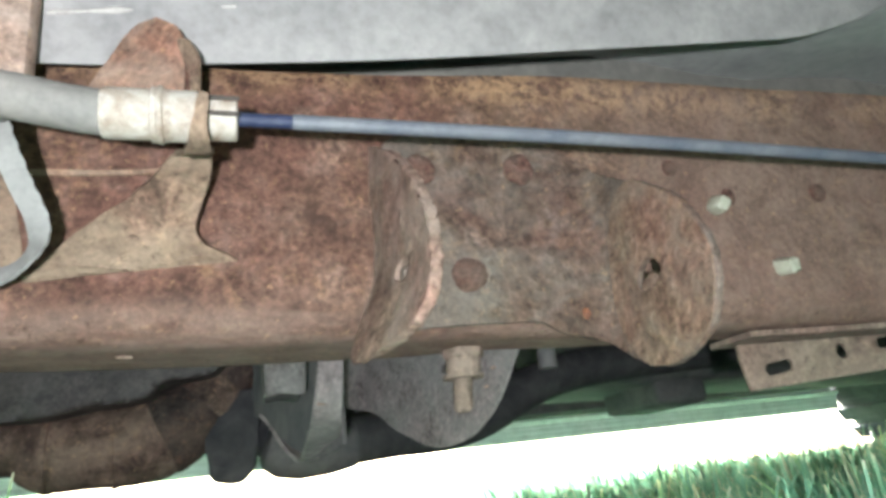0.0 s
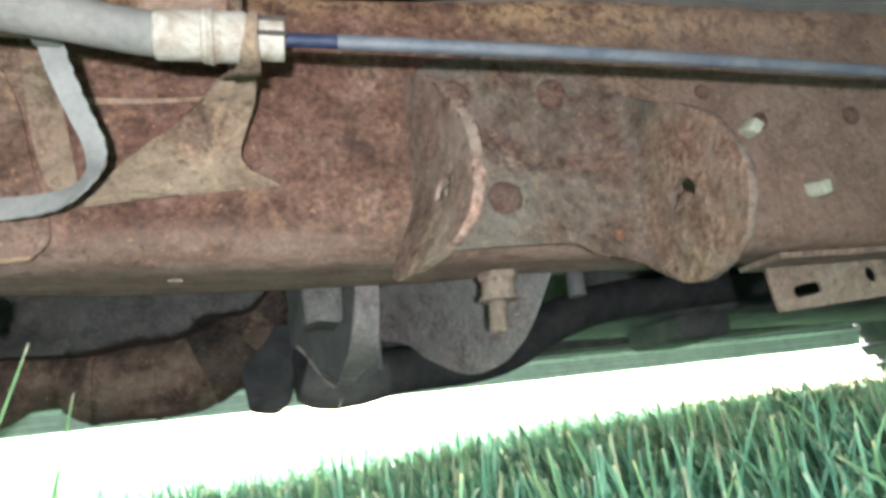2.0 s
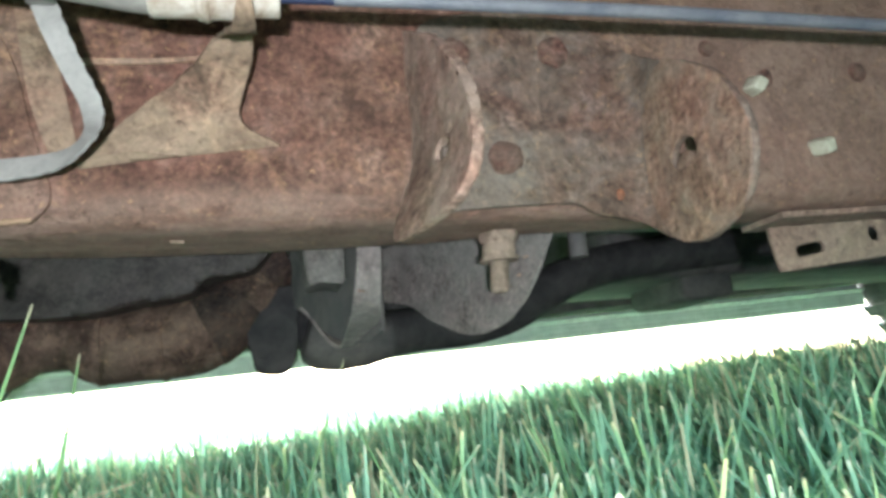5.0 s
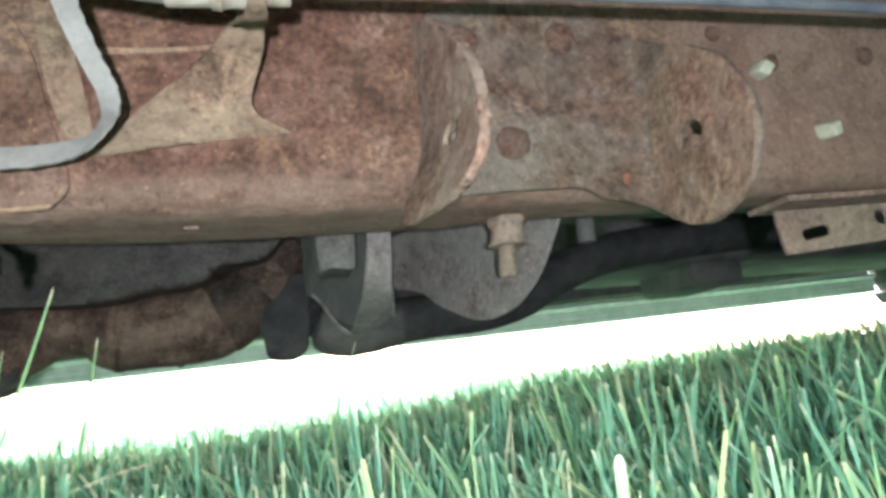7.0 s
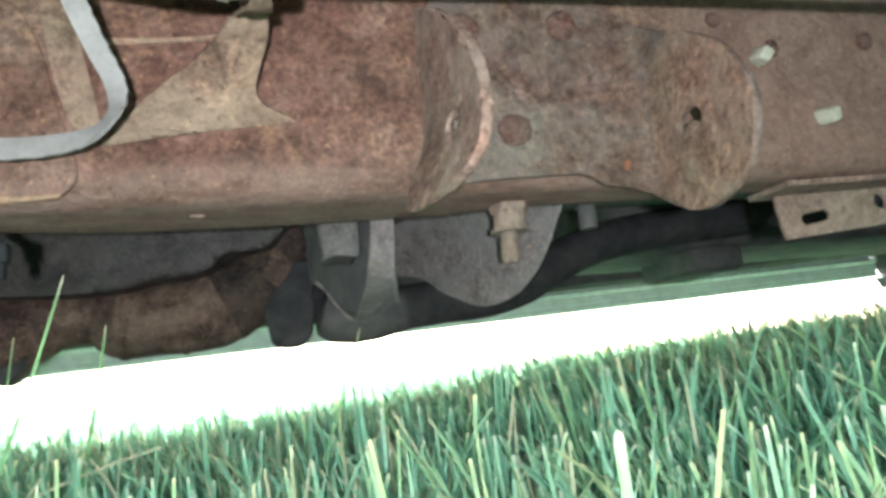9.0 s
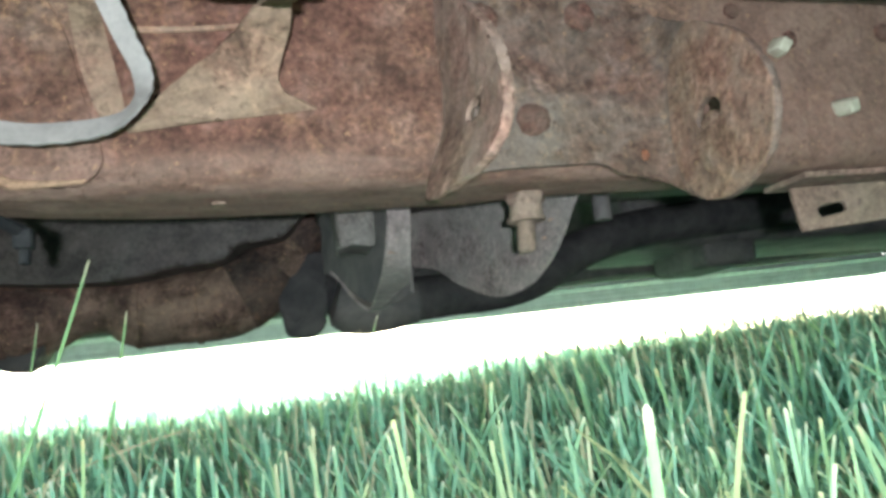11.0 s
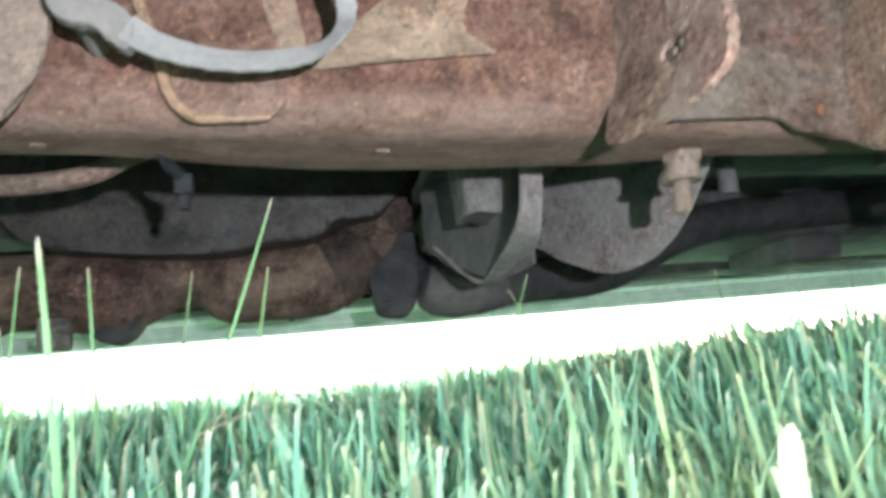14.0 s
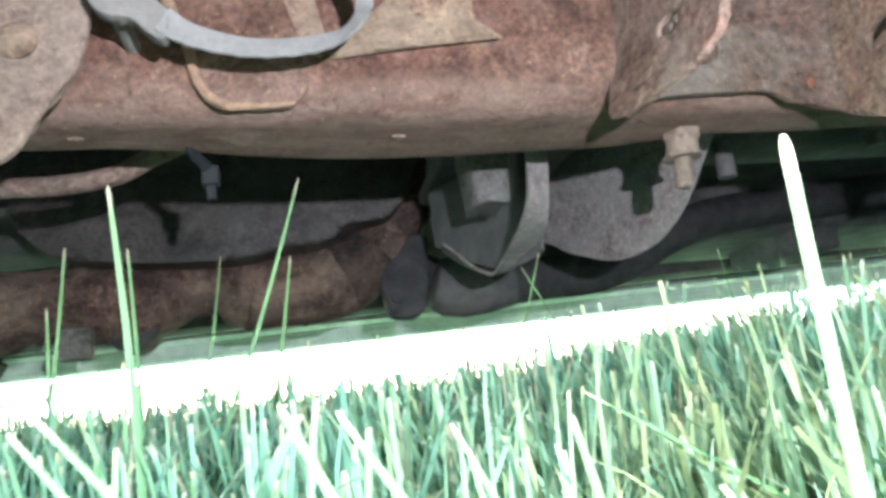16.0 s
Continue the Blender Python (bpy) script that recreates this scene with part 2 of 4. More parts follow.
def grass_material(name, low, high, tip, straw):
    """Blade colour runs from root to cut tip by the blade's own map; some blades are straw."""
    mat, nt, links, b = shader(name)
    uv = nt.new("ShaderNodeUVMap")
    sep = nt.new("ShaderNodeSeparateXYZ")
    links.new(uv.outputs[0], sep.inputs[0])
    geo = nt.new("ShaderNodeNewGeometry")
    along = ramp(nt, links, sep.outputs[1], [(0.0, tuple(c * 0.85 for c in low)), (0.45, low), (0.93, high), (0.985, tip)])
    rnd = geo.outputs["Random Per Island"]
    vary = ramp(nt, links, rnd, [(0.0, (0.74, 0.80, 0.84)), (0.5, (1.0, 1.0, 1.0)), (0.80, (1.15, 1.08, 0.90)), (1.0, (1.55, 1.28, 0.74))])
    col = mix(nt, links, 1.0, along, vary, "MULTIPLY")
    col = mix(nt, links, ramp(nt, links, rnd, [(0.895, 0.0), (0.91, 0.9)]), col, straw)
    # a drier, yellower patch of the lawn
    away = nt.new("ShaderNodeVectorMath")
    away.operation = "DISTANCE"
    away.inputs[1].default_value = (0.05, 0.20, 0.09)
    links.new(coords(nt), away.inputs[0])
    patch = ramp(nt, links, away.outputs["Value"], [(0.08, 0.9), (0.25, 0.0)])
    patch = mix(nt, links, 1.0, patch, ramp(nt, links, rnd, [(0.0, 0.15), (1.0, 1.0)]), "MULTIPLY")
    col = mix(nt, links, patch, col, (0.375, 0.415, 0.190))
    links.new(col, b.inputs["Base Color"])
    b.inputs["Roughness"].default_value, b.inputs["Specular IOR Level"].default_value = 0.5, 0.35
    trans = nt.new("ShaderNodeBsdfTranslucent")
    links.new(col, trans.inputs[0])
    add = nt.new("ShaderNodeMixShader")
    add.inputs[0].default_value = 0.5
    links.new(b.outputs[0], add.inputs[1])
    links.new(trans.outputs[0], add.inputs[2])
    links.new(add.outputs[0], nt["Material Output"].inputs[0])
    return mat


GRASS = grass_material("grass_blades", (0.165, 0.342, 0.214), (0.258, 0.452, 0.290), (0.56, 0.56, 0.41), (0.46, 0.42, 0.29))
STALK = grass_material("tall_grass_stalks", (0.10, 0.25, 0.09), (0.22, 0.40, 0.16), (0.62, 0.55, 0.38), (0.45, 0.40, 0.22))


def soil_material():
    mat, nt, links, b = shader("soil_and_thatch")
    co = coords(nt)
    n1 = noise_node(nt, links, co, 6, 8, 0.65)
    n2 = noise_node(nt, links, co, 120, 6, 0.7)
    col = ramp(nt, links, n2, [(0.3, (0.075, 0.065, 0.040)), (0.5, (0.115, 0.155, 0.070)), (0.7, (0.27, 0.23, 0.135))])
    col = mix(nt, links, n1, col, (0.10, 0.20, 0.09))
    links.new(col, b.inputs["Base Color"])
    b.inputs["Roughness"].default_value = 0.95
    bump(nt, links, b, [(n2, 0.01)], 0.8)
    return mat


SOIL = soil_material()

# ---- mesh helpers ----
ROOT = {}


def thing(name, at, label, category, group="", kind=""):
    ob = new(name)
    ob.location = at
    ob.empty_display_size = 0.02
    ROOT[ob.name] = Vector(at)
    return tagged(ob, label, category, group, kind)


def part(name, bm, mat, parent, label="", smooth=True):
    """One mesh, whose vertices are given in the world, under a thing or a part."""
    at = ROOT[parent.name]
    bmesh.ops.translate(bm, verts=bm.verts, vec=-at)
    me = bpy.data.meshes.new(name)
    bm.normal_update()
    bm.to_mesh(me)
    bm.free()
    me.materials.append(mat)
    if smooth:
        me.polygons.foreach_set("use_smooth", [True] * len(me.polygons))
        me.set_sharp_from_angle(angle=radians(38))
    ob = new(name, me)
    ob.parent = parent
    ROOT[ob.name] = at
    return tagged(ob, label) if label else ob


def spline(pts, n=8, closed=False):
    """Points on a Catmull-Rom curve through pts."""
    pts = [Vector(p) for p in pts]
    k, out = len(pts), []
    for i in range(k if closed else k - 1):
        if closed:
            a, b, c, e = (pts[(i + j) % k] for j in (-1, 0, 1, 2))
        else:
            a, b, c, e = pts[max(i - 1, 0)], pts[i], pts[i + 1], pts[min(i + 2, k - 1)]
        for s in range(n):
            t = s / n
            out.append(0.5 * (2 * b + (c - a) * t + (2 * a - 5 * b + 4 * c - e) * t * t + (3 * b - a - 3 * c + e) * t ** 3))
    if not closed:
        out.append(pts[-1])
    return out


def rough_up(bm, amount, scale, seed=0.0):
    for v in bm.verts:
        q = v.co * scale + Vector((seed, seed * 1.7, -seed))
        v.co += noise.noise_vector(q) * amount


def tube(path, radius, sides=16, caps=True, squash=1.0):
    """A round bar along path; radius: one number or one for each point."""
    bm = bmesh.new()
    rs = radius if isinstance(radius, (list, tuple)) else [radius] * len(path)
    path = [Vector(p) for p in path]
    side = None
    rings = []
    for i, p in enumerate(path):
        ahead = (path[min(i + 1, len(path) - 1)] - path[max(i - 1, 0)]).normalized()
        if side is None:
            side = ahead.orthogonal().normalized()
        side = (side - ahead * side.dot(ahead)).normalized()
        up = ahead.cross(side)
        rings.append([bm.verts.new(p + rs[i] * (math.cos(a) * side + squash * math.sin(a) * up)) for a in (2 * math.pi * j / sides for j in range(sides))])
    for r0, r1 in zip(rings, rings[1:]):
        for j in range(sides):
            bm.faces.new((r0[j], r0[(j + 1) % sides], r1[(j + 1) % sides], r1[j]))
    if caps:
        bm.faces.new(rings[0][::-1])
        bm.faces.new(rings[-1])
    bmesh.ops.recalc_face_normals(bm, faces=bm.faces)
    return bm


def plate(outline, thick, place, holes=(), bevel=0.0, cuts=0, splits=(), rows=()):
    """A sheet: a flat outline with holes in (u, v), thickened along w, set in the world by place(u, v, w)."""
    bm = bmesh.new()
    edges = []
    for ring in (outline, *holes):
        vs = [bm.verts.new((p[0], p[1], 0)) for p in ring]
        edges += [bm.edges.new((vs[i], vs[(i + 1) % len(vs)])) for i in range(len(vs))]
    bmesh.ops.triangle_fill(bm, use_beauty=True, use_dissolve=False, edges=edges)
    bmesh.ops.recalc_face_normals(bm, faces=bm.faces)
    if cuts:
        inner = [e for e in bm.edges if not e.is_boundary]
        bmesh.ops.subdivide_edges(bm, edges=inner, cuts=cuts, use_grid_fill=True)
        bmesh.ops.triangulate(bm, faces=bm.faces)
    for u in splits:
        bmesh.ops.bisect_plane(bm, geom=[*bm.verts, *bm.edges, *bm.faces], plane_co=(u, 0, 0), plane_no=(1, 0, 0))
    for v in rows:
        bmesh.ops.bisect_plane(bm, geom=[*bm.verts, *bm.edges, *bm.faces], plane_co=(0, v, 0), plane_no=(0, 1, 0))
    got = bmesh.ops.extrude_face_region(bm, geom=list(bm.faces))
    top = [g for g in got["geom"] if isinstance(g, bmesh.types.BMVert)]
    for v in top:
        v.co.z = thick
    if bevel:
        rim = [e for e in bm.edges if e.is_manifold and len(e.link_faces) == 2 and e.calc_face_angle(0) > 1.0 and abs(e.verts[0].co.z - e.verts[1].co.z) < 1e-6]
        bmesh.ops.bevel(bm, geom=rim, offset=bevel, segments=2, affect="EDGES", profile=0.5)
    for v in bm.verts:
        v.co = Vector(place(*v.co))
    bmesh.ops.recalc_face_normals(bm, faces=bm.faces)
    return bm


def circle(u, v, r, n=24, squash=1.0):
    return [(u + r * math.cos(2 * math.pi * i / n), v + squash * r * math.sin(2 * math.pi * i / n)) for i in range(n)]


def slot(u, v, length, width, tilt=0.0, n=8):
    out = []
    for s in (1, -1):
        for i in range(n + 1):
            a = -math.pi / 2 + math.pi * i / n
            x, y = (length - width) / 2 + width / 2 * math.cos(a), width / 2 * math.sin(a)
            out.append((s * x, s * y))
    c, q = math.cos(radians(tilt)), math.sin(radians(tilt))
    return [(u + x * c - y * q, v + x * q + y * c) for x, y in out]


def block(lo, hi, bevel=0.004, segments=2):
    bm = bmesh.new()
    bmesh.ops.create_cube(bm, size=1.0)
    for v in bm.verts:
        v.co = Vector([l + (h - l) * (c + 0.5) for l, h, c in zip(lo, hi, v.co)])
    bmesh.ops.bevel(bm, geom=list(bm.edges), offset=bevel, segments=segments, affect="EDGES", profile=0.5)
    return bm


def lathe(profile, n=32, place=lambda x, y, z: (x, y, z)):
    """Turns (radius, height) pairs round the z axis."""
    bm = bmesh.new()
    rings = [[bm.verts.new((r * math.cos(2 * math.pi * j / n), r * math.sin(2 * math.pi * j / n), h)) for j in range(n)] for r, h in profile]
    for r0, r1 in zip(rings, rings[1:]):
        for j in range(n):
            bm.faces.new((r0[j], r0[(j + 1) % n], r1[(j + 1) % n], r1[j]))
    bm.faces.new(rings[0][::-1])
    bm.faces.new(rings[-1])
    for v in bm.verts:
        v.co = Vector(place(*v.co))
    bmesh.ops.recalc_face_normals(bm, faces=bm.faces)
    return bm


def loft(stations, closed=True, caps=True):
    """Skins a row of cross-sections with equal counts of points."""
    bm = bmesh.new()
    rings = [[bm.verts.new(p) for p in ring] for ring in stations]
    n = len(rings[0])
    for r0, r1 in zip(rings, rings[1:]):
        for j in range(n if closed else n - 1):
            bm.faces.new((r0[j], r0[(j + 1) % n], r1[(j + 1) % n], r1[j]))
    if closed and caps:
        bm.faces.new(rings[0][::-1])
        bm.faces.new(rings[-1])
    bmesh.ops.recalc_face_normals(bm, faces=bm.faces)
    return bm


def glide(x, pairs):
    """Smooth interpolation of (x, value) pairs."""
    if x <= pairs[0][0]:
        return pairs[0][1]
    for (a, p), (b, q) in zip(pairs, pairs[1:]):
        if x <= b:
            s = (x - a) / (b - a)
            return p + (q - p) * s * s * (3 - 2 * s)
    return pairs[-1][1]


# ---- ground ----
bm = bmesh.new()
bmesh.ops.create_grid(bm, x_segments=160, y_segments=160, size=1.0)
for v in bm.verts:
    sx, sy = v.co.x, v.co.y
    v.co = Vector((math.copysign(abs(sx) ** 3, sx) * 400, math.copysign(abs(sy) ** 3, sy) * 400 + 0.8, 0.0))
    v.co.z = lie(v.co.x, v.co.y)
    far = min(1.0, 3.0 / (1.0 + v.co.length))
    v.co.z += 0.006 * far * noise.noise(Vector((v.co.x * 2.2, v.co.y * 2.2, 0.3)))
me = bpy.data.meshes.new("ground")
bm.to_mesh(me)
bm.free()
me.materials.append(SOIL)
ground = tagged(new("ground", me), "lawn soil with dry thatch under the truck", "ground", kind="structure")

# ---- frame rail ----
WEB = 0.410
rail = thing("frame_rail", (0.1, 0.45, 0.39), "long rusted steel truck frame rail with flaking brown scale", "frame rail")


def rail_section(x):
    """Boxed rail: flat web, rounded lower corner, flat underside, back wall, rounded top."""
    zb = glide(x, [(-0.5, 0.312), (-0.25, 0.308), (-0.12, 0.3055), (0.05, 0.3045), (0.20, 0.3035), (0.6, 0.304)])
    zt = glide(x, [(-0.3, 0.462), (0.0, 0.474), (0.27, 0.488), (0.6, 0.493)])
    back = glide(x, [(-0.4, 0.462), (-0.25, 0.470), (-0.05, 0.502), (0.08, 0.496), (0.18, 0.474), (0.4, 0.472)])
    r = 0.024
    out = []
    for i in range(15):
        out.append((WEB, zt - 0.008 - (zt - zb - 0.008 - r) * i / 14))
    for i in range(1, 9):
        a = radians(90 * i / 8)
        out.append((WEB + r * (1 - math.cos(a)), zb + r * (1 - math.sin(a))))
    for i in range(1, 6):
        out.append((WEB + r + (back - 0.006 - WEB - r) * i / 5, zb))
    for i in range(1, 4):
        a = radians(90 * i / 3)
        out.append((back - 0.006 + 0.006 * math.sin(a), zb + 0.006 * (1 - math.cos(a))))
    out += [(back, zb + 0.06), (back, zt - 0.01), (back - 0.01, zt)]
    out += [(WEB + 0.03, zt), (WEB + 0.008, zt), (WEB + 0.0025, zt - 0.0025)]
    return out


xs = [-1.6, -1.1, -0.8, -0.6] + [-0.5 + 0.008 * i for i in range(171)] + [1.0, 1.3, 1.7, 2.2, 2.7]
bm = loft([[(x, y, z) for y, z in rail_section(x)] for x in xs])
for v in bm.verts:
    if v.co.y < 0.46:
        v.co.y += 0.0014 * noise.noise(v.co * 14) + 0.0005 * noise.noise(v.co * 70)
    v.co.z += 0.0010 * noise.noise(v.co * 11 + Vector((3, 1, 2)))
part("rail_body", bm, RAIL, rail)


def rivet(at, r, parent, squash=0.5, name="rivet"):
    """A domed head standing out of the web towards -y."""
    prof = [(r, 0.0), (r, r * 0.18)] + [(r * math.cos(a), r * 0.18 + squash * r * math.sin(a)) for a in (radians(15 * k) for k in range(1, 6))]
    bm = lathe(prof, 28, lambda x, y, z: (at[0] + x, at[1] - z, at[2] + y))
    rough_up(bm, 0.0020, 110, at[0] * 9)
    rough_up(bm, 0.0009, 330, at[0] * 5)
    return part(name, bm, RIVET, parent, "dark red rusted domed rivet head")


def hole_disc(at, r, parent, squash=1.0):
    """A shallow dark cup, 1 mm proud of the web with a burred rim; its colour paints a drilled hole's shade."""
    prof = [(r * 1.05, -0.0012), (r, 0.0013), (r * 0.85, 0.0019), (r * 0.1, 0.0016)]
    bm = lathe(prof, 18, lambda x, y, z: (at[0] + x, at[1] - z, at[2] + y * squash))
    return part("web_hole_disc", bm, RIVET, parent, "dark disc painting a drilled hole's shade")


# stamped pad low on the web, with a raised slanting border
bm = plate(spline([(-0.200, 0.404), (-0.190, 0.375), (-0.179, 0.345), (-0.174, 0.322), (-0.163, 0.3085), (-0.128, 0.3065), (-0.117, 0.312), (-0.112, 0.325), (-0.122, 0.36), (-0.132, 0.40), (-0.150, 0.425), (-0.190, 0.425)], 6, True),
           0.0045, lambda u, v, w: (u, WEB + 0.002 - w, v), bevel=0.0016)
part("stamped_pad", bm, RAIL, rail, "shallow stamped pad with pale worn border")
edge = spline([(-0.2035, 0.412, 0), (-0.1910, 0.378, 0), (-0.1795, 0.345, 0), (-0.1742, 0.3225, 0), (-0.1630, 0.3092, 0), (-0.145, 0.3070, 0), (-0.122, 0.3080, 0)], 6)
bm = tube([(p.x + 0.0012, WEB - 0.0026, p.y + 0.0006) for p in edge], [0.0036 * glide(i / len(edge), [(0.0, 1.0), (0.6, 0.9), (1.0, 0.3)]) for i in range(len(edge))], 8, squash=1.0)
part("pad_border", bm, OCHRE, rail, "pale worn border of the pad")
bm = plate(spline([(-0.134, 0.455), (-0.118, 0.455), (-0.1145, 0.420), (-0.106, 0.380), (-0.1005, 0.352), (-0.100, 0.340), (-0.108, 0.338), (-0.116, 0.352), (-0.124, 0.379), (-0.130, 0.419)], 6, True),
           0.0034, lambda u, v, w: (u, WEB + 0.002 - w, v), bevel=0.0013)
part("web_rib", bm, BRACKET, rail, "pale slanting pressed rib")
bm = plate(spline([(-0.100, 0.396), (-0.06, 0.397), (-0.028, 0.400), (-0.028, 0.4025), (-0.06, 0.400), (-0.100, 0.399)], 4, True), 0.003, lambda u, v, w: (u, WEB + 0.001 - w, v))
part("weld_bead", bm, EAR, rail, "thin weld seam")
for hx, hz, hr in ((0.295, 0.415, 0.0055), (0.416, 0.399, 0.0070)):
    hole_disc((hx, WEB - 0.0005, hz), hr, rail)
hole_disc((0.3375, WEB - 0.001, 0.3935), 0.0048, rail, 1.3)
# small pale marks of scraped paint on the underside
for mx, my, mr in ((-0.056, 0.455, 0.0045), (-0.249, 0.447, 0.0045)):
    bm = plate(circle(mx, my, mr, 14, 0.45), 0.0012, lambda u, v, w: (u, v, rail_section(u)[24][1] + 0.0004 - w))
    part("scrape_mark", bm, MOUNT, rail, "pale scraped spot")

# ---- rounded gusset plate further along the rail ----
gusset = thing("gusset_plate", (-0.30, 0.40, 0.33), "pale rusty rounded gusset plate welded on the rail", "gusset plate")
out = spline([(-0.225, 0.375), (-0.223, 0.350), (-0.228, 0.323), (-0.244, 0.298), (-0.262, 0.272), (-0.30, 0.262), (-0.36, 0.262), (-0.40, 0.30), (-0.41, 0.40), (-0.36, 0.45), (-0.26, 0.45), (-0.232, 0.41)], 6, True)
bm = plate(out, 0.006, lambda u, v, w: (u, 0.388 - w, v), [circle(-0.33, 0.34, 0.011)], 0.0022)
part("plate_body", bm, PLATE, gusset)
bm = block((-0.39, 0.386, 0.30), (-0.27, 0.4135, 0.43), 0.006)
part("weld_web", bm, PLATE, gusset)
bm = lathe([(0.010, 0), (0.010, 0.002), (0.006, 0.0045), (0.001, 0.005)], 18, lambda x, y, z: (-0.257 + x, 0.3822 - z, 0.335 + y))
part("rivet", bm, BRACKET, gusset, "pale flattened rivet")

# ---- clevis bracket with two ears ----
clevis = thing("clevis_bracket", (0.16, 0.40, 0.36), "rusted clevis bracket with two round pierced ears riveted on the rail", "bracket")
BEND_R, TURN_R, FOLD_R = 0.2345, 0.016, 0.004


def stamped(s_, z, w):
    """One sheet: s_ runs along it, x over the base; past the bend the ear stands out of the web towards -y."""
    s_ = s_ + 0.0016 * noise.noise(Vector((s_ * 34, z * 34, 4.0)))
    y_base = WEB + 0.0008
    d = s_ - BEND_R + TURN_R
    if d > 0:
        a = min(d / TURN_R, math.pi / 2)
        rest = max(0.0, d - TURN_R * math.pi / 2)
        x, y = BEND_R - TURN_R + TURN_R * math.sin(a), y_base - TURN_R * (1 - math.cos(a)) - rest
        return (x - math.sin(a) * w, y - math.cos(a) * w, z)
    return (s_, y_base + 0.0012 * noise.noise(Vector((s_ * 32, z * 32, 9.0))) - w, z)


def s_right(y):
    return BEND_R - (TURN_R * (1 - math.pi / 2)) + (WEB + 0.0008 - TURN_R - y)


def dished(u, v, w):
    """The other ear leans and its lower end curls back under the rail."""
    lean = -0.07 * (u - 0.305) - 3.0 * max(0.0, 0.345 - v) ** 2 - 3.5 * max(0.0, u - 0.33) * max(0.0, 0.335 - v) - FOLD_R * (1 - math.sqrt(max(0.0, 1 - min(1.0, max(0.0, u - 0.413 + FOLD_R) / FOLD_R) ** 2)))
    return (0.0902 + lean + w + 0.0012 * noise.noise(Vector((u * 40, v * 40, 2.0))), u, v)


rim = spline([(0.413, 0.424, 0), (0.400, 0.4155, 0), (0.388, 0.4090, 0), (0.366, 0.3960, 0), (0.342, 0.3760, 0), (0.3245, 0.3560, 0), (0.314, 0.337, 0), (0.3075, 0.323, 0), (0.3050, 0.311, 0), (0.3055, 0.301, 0), (0.3090, 0.2945, 0), (0.319, 0.2885, 0), (0.345, 0.2848, 0), (0.372, 0.2828, 0), (0.386, 0.2834, 0)], 4)
rim = [(p.x, p.y) for p in rim] + [(0.394, 0.2870), (0.402, 0.2950), (0.4085, 0.3060), (0.4125, 0.325), (0.4135, 0.36)]
bm = plate(rim, 0.0058, dished, [circle(0.352, 0.3240, 0.0088, 18, 0.66)], 0.0017, 0, [0.31, 0.32, 0.33, 0.34, 0.365, 0.38, 0.39, 0.398, 0.402, 0.405, 0.4075, 0.4095, 0.411, 0.412, 0.4126], [0.288 + 0.007 * i for i in range(19)])
for v in bm.verts:
    v.co += 0.0006 * noise.noise_vector(v.co * 170)
part("ear", bm, SCALY, clevis, "leaning ear with a scaly worn rim and a pivot hole")
nose_r = [(0.378, 0.2755), (0.364, 0.2710), (0.348, 0.2700), (0.328, 0.2755), (0.312, 0.2855), (0.304, 0.300), (0.302, 0.315), (0.307, 0.332), (0.320, 0.353), (0.343, 0.3715), (0.366, 0.3835)]
ring = [(0.0885, 0.41, 0), (0.0875, 0.36, 0), (0.0860, 0.318, 0), (0.090, 0.304, 0), (0.104, 0.3055, 0), (0.125, 0.3068, 0), (0.150, 0.3075, 0), (0.178, 0.3078, 0), (0.188, 0.3050, 0), (0.198, 0.2995, 0), (0.212, 0.2975, 0), (0.226, 0.2935, 0), (0.240, 0.286, 0)]
ring += [(s_right(y), z, 0) for y, z in nose_r] + [(0.250, 0.3960, 0), (0.236, 0.4060, 0), (0.220, 0.4160, 0), (0.205, 0.4250, 0), (0.190, 0.4310, 0), (0.165, 0.4345, 0), (0.130, 0.4345, 0), (0.106, 0.430, 0), (0.0935, 0.424, 0)]
ring = [(p.x, p.y) for p in spline(ring, 3, True)]
splits = [BEND_R - 0.027 + 0.0028 * i for i in range(17)] + [0.10, 0.13, 0.16, 0.19, 0.26, 0.28, 0.30, 0.32]
bm = plate(ring, 0.0046, stamped, [circle(s_right(0.359), 0.3225, 0.0128, 22, 0.70)], 0.0012, 0, splits, [0.28 + 0.012 * i for i in range(13)])
for v in bm.verts:
    v.co += 0.0005 * noise.noise_vector(v.co * 170)
part("stamping", bm, CLEVIS, clevis, "one stamped sheet with two bent-out pierced ears")
worn_rim = [(0.352 + (y - 0.352) * 0.988, 0.325 + (z - 0.325) * 0.988) for y, z in nose_r] + [(0.385, 0.376), (0.397, 0.352), (0.401, 0.325), (0.397, 0.298)]
worn_rim = [(p.x, p.y) for p in spline([(y, z, 0) for y, z in worn_rim], 3, True)]
bm = plate(worn_rim, 0.0007, lambda u, v, w: (stamped(s_right(u), v, 0.0046 + w)), [circle(0.359, 0.3225, 0.0132, 22, 0.70)], 0.0, 0, [0.31 + 0.008 * i for i in range(12)], [0.28 + 0.012 * i for i in range(10)])
part("wear_face", bm, CLEVIS_FACE, clevis, "rust-brown face worn by a washer")
bm = lathe([(0.0098, -0.003), (0.0098, 0.0), (0.0080, 0.0012), (0.0010, 0.0016)], 18, lambda x, y, z: (0.2322 - z, 0.3620 + x * 0.98, 0.3162 + y * 0.78))
rough_up(bm, 0.0008, 160)
part("pin_stub", bm, CLEVIS_FACE, clevis, "rusted pin end behind the pivot hole")
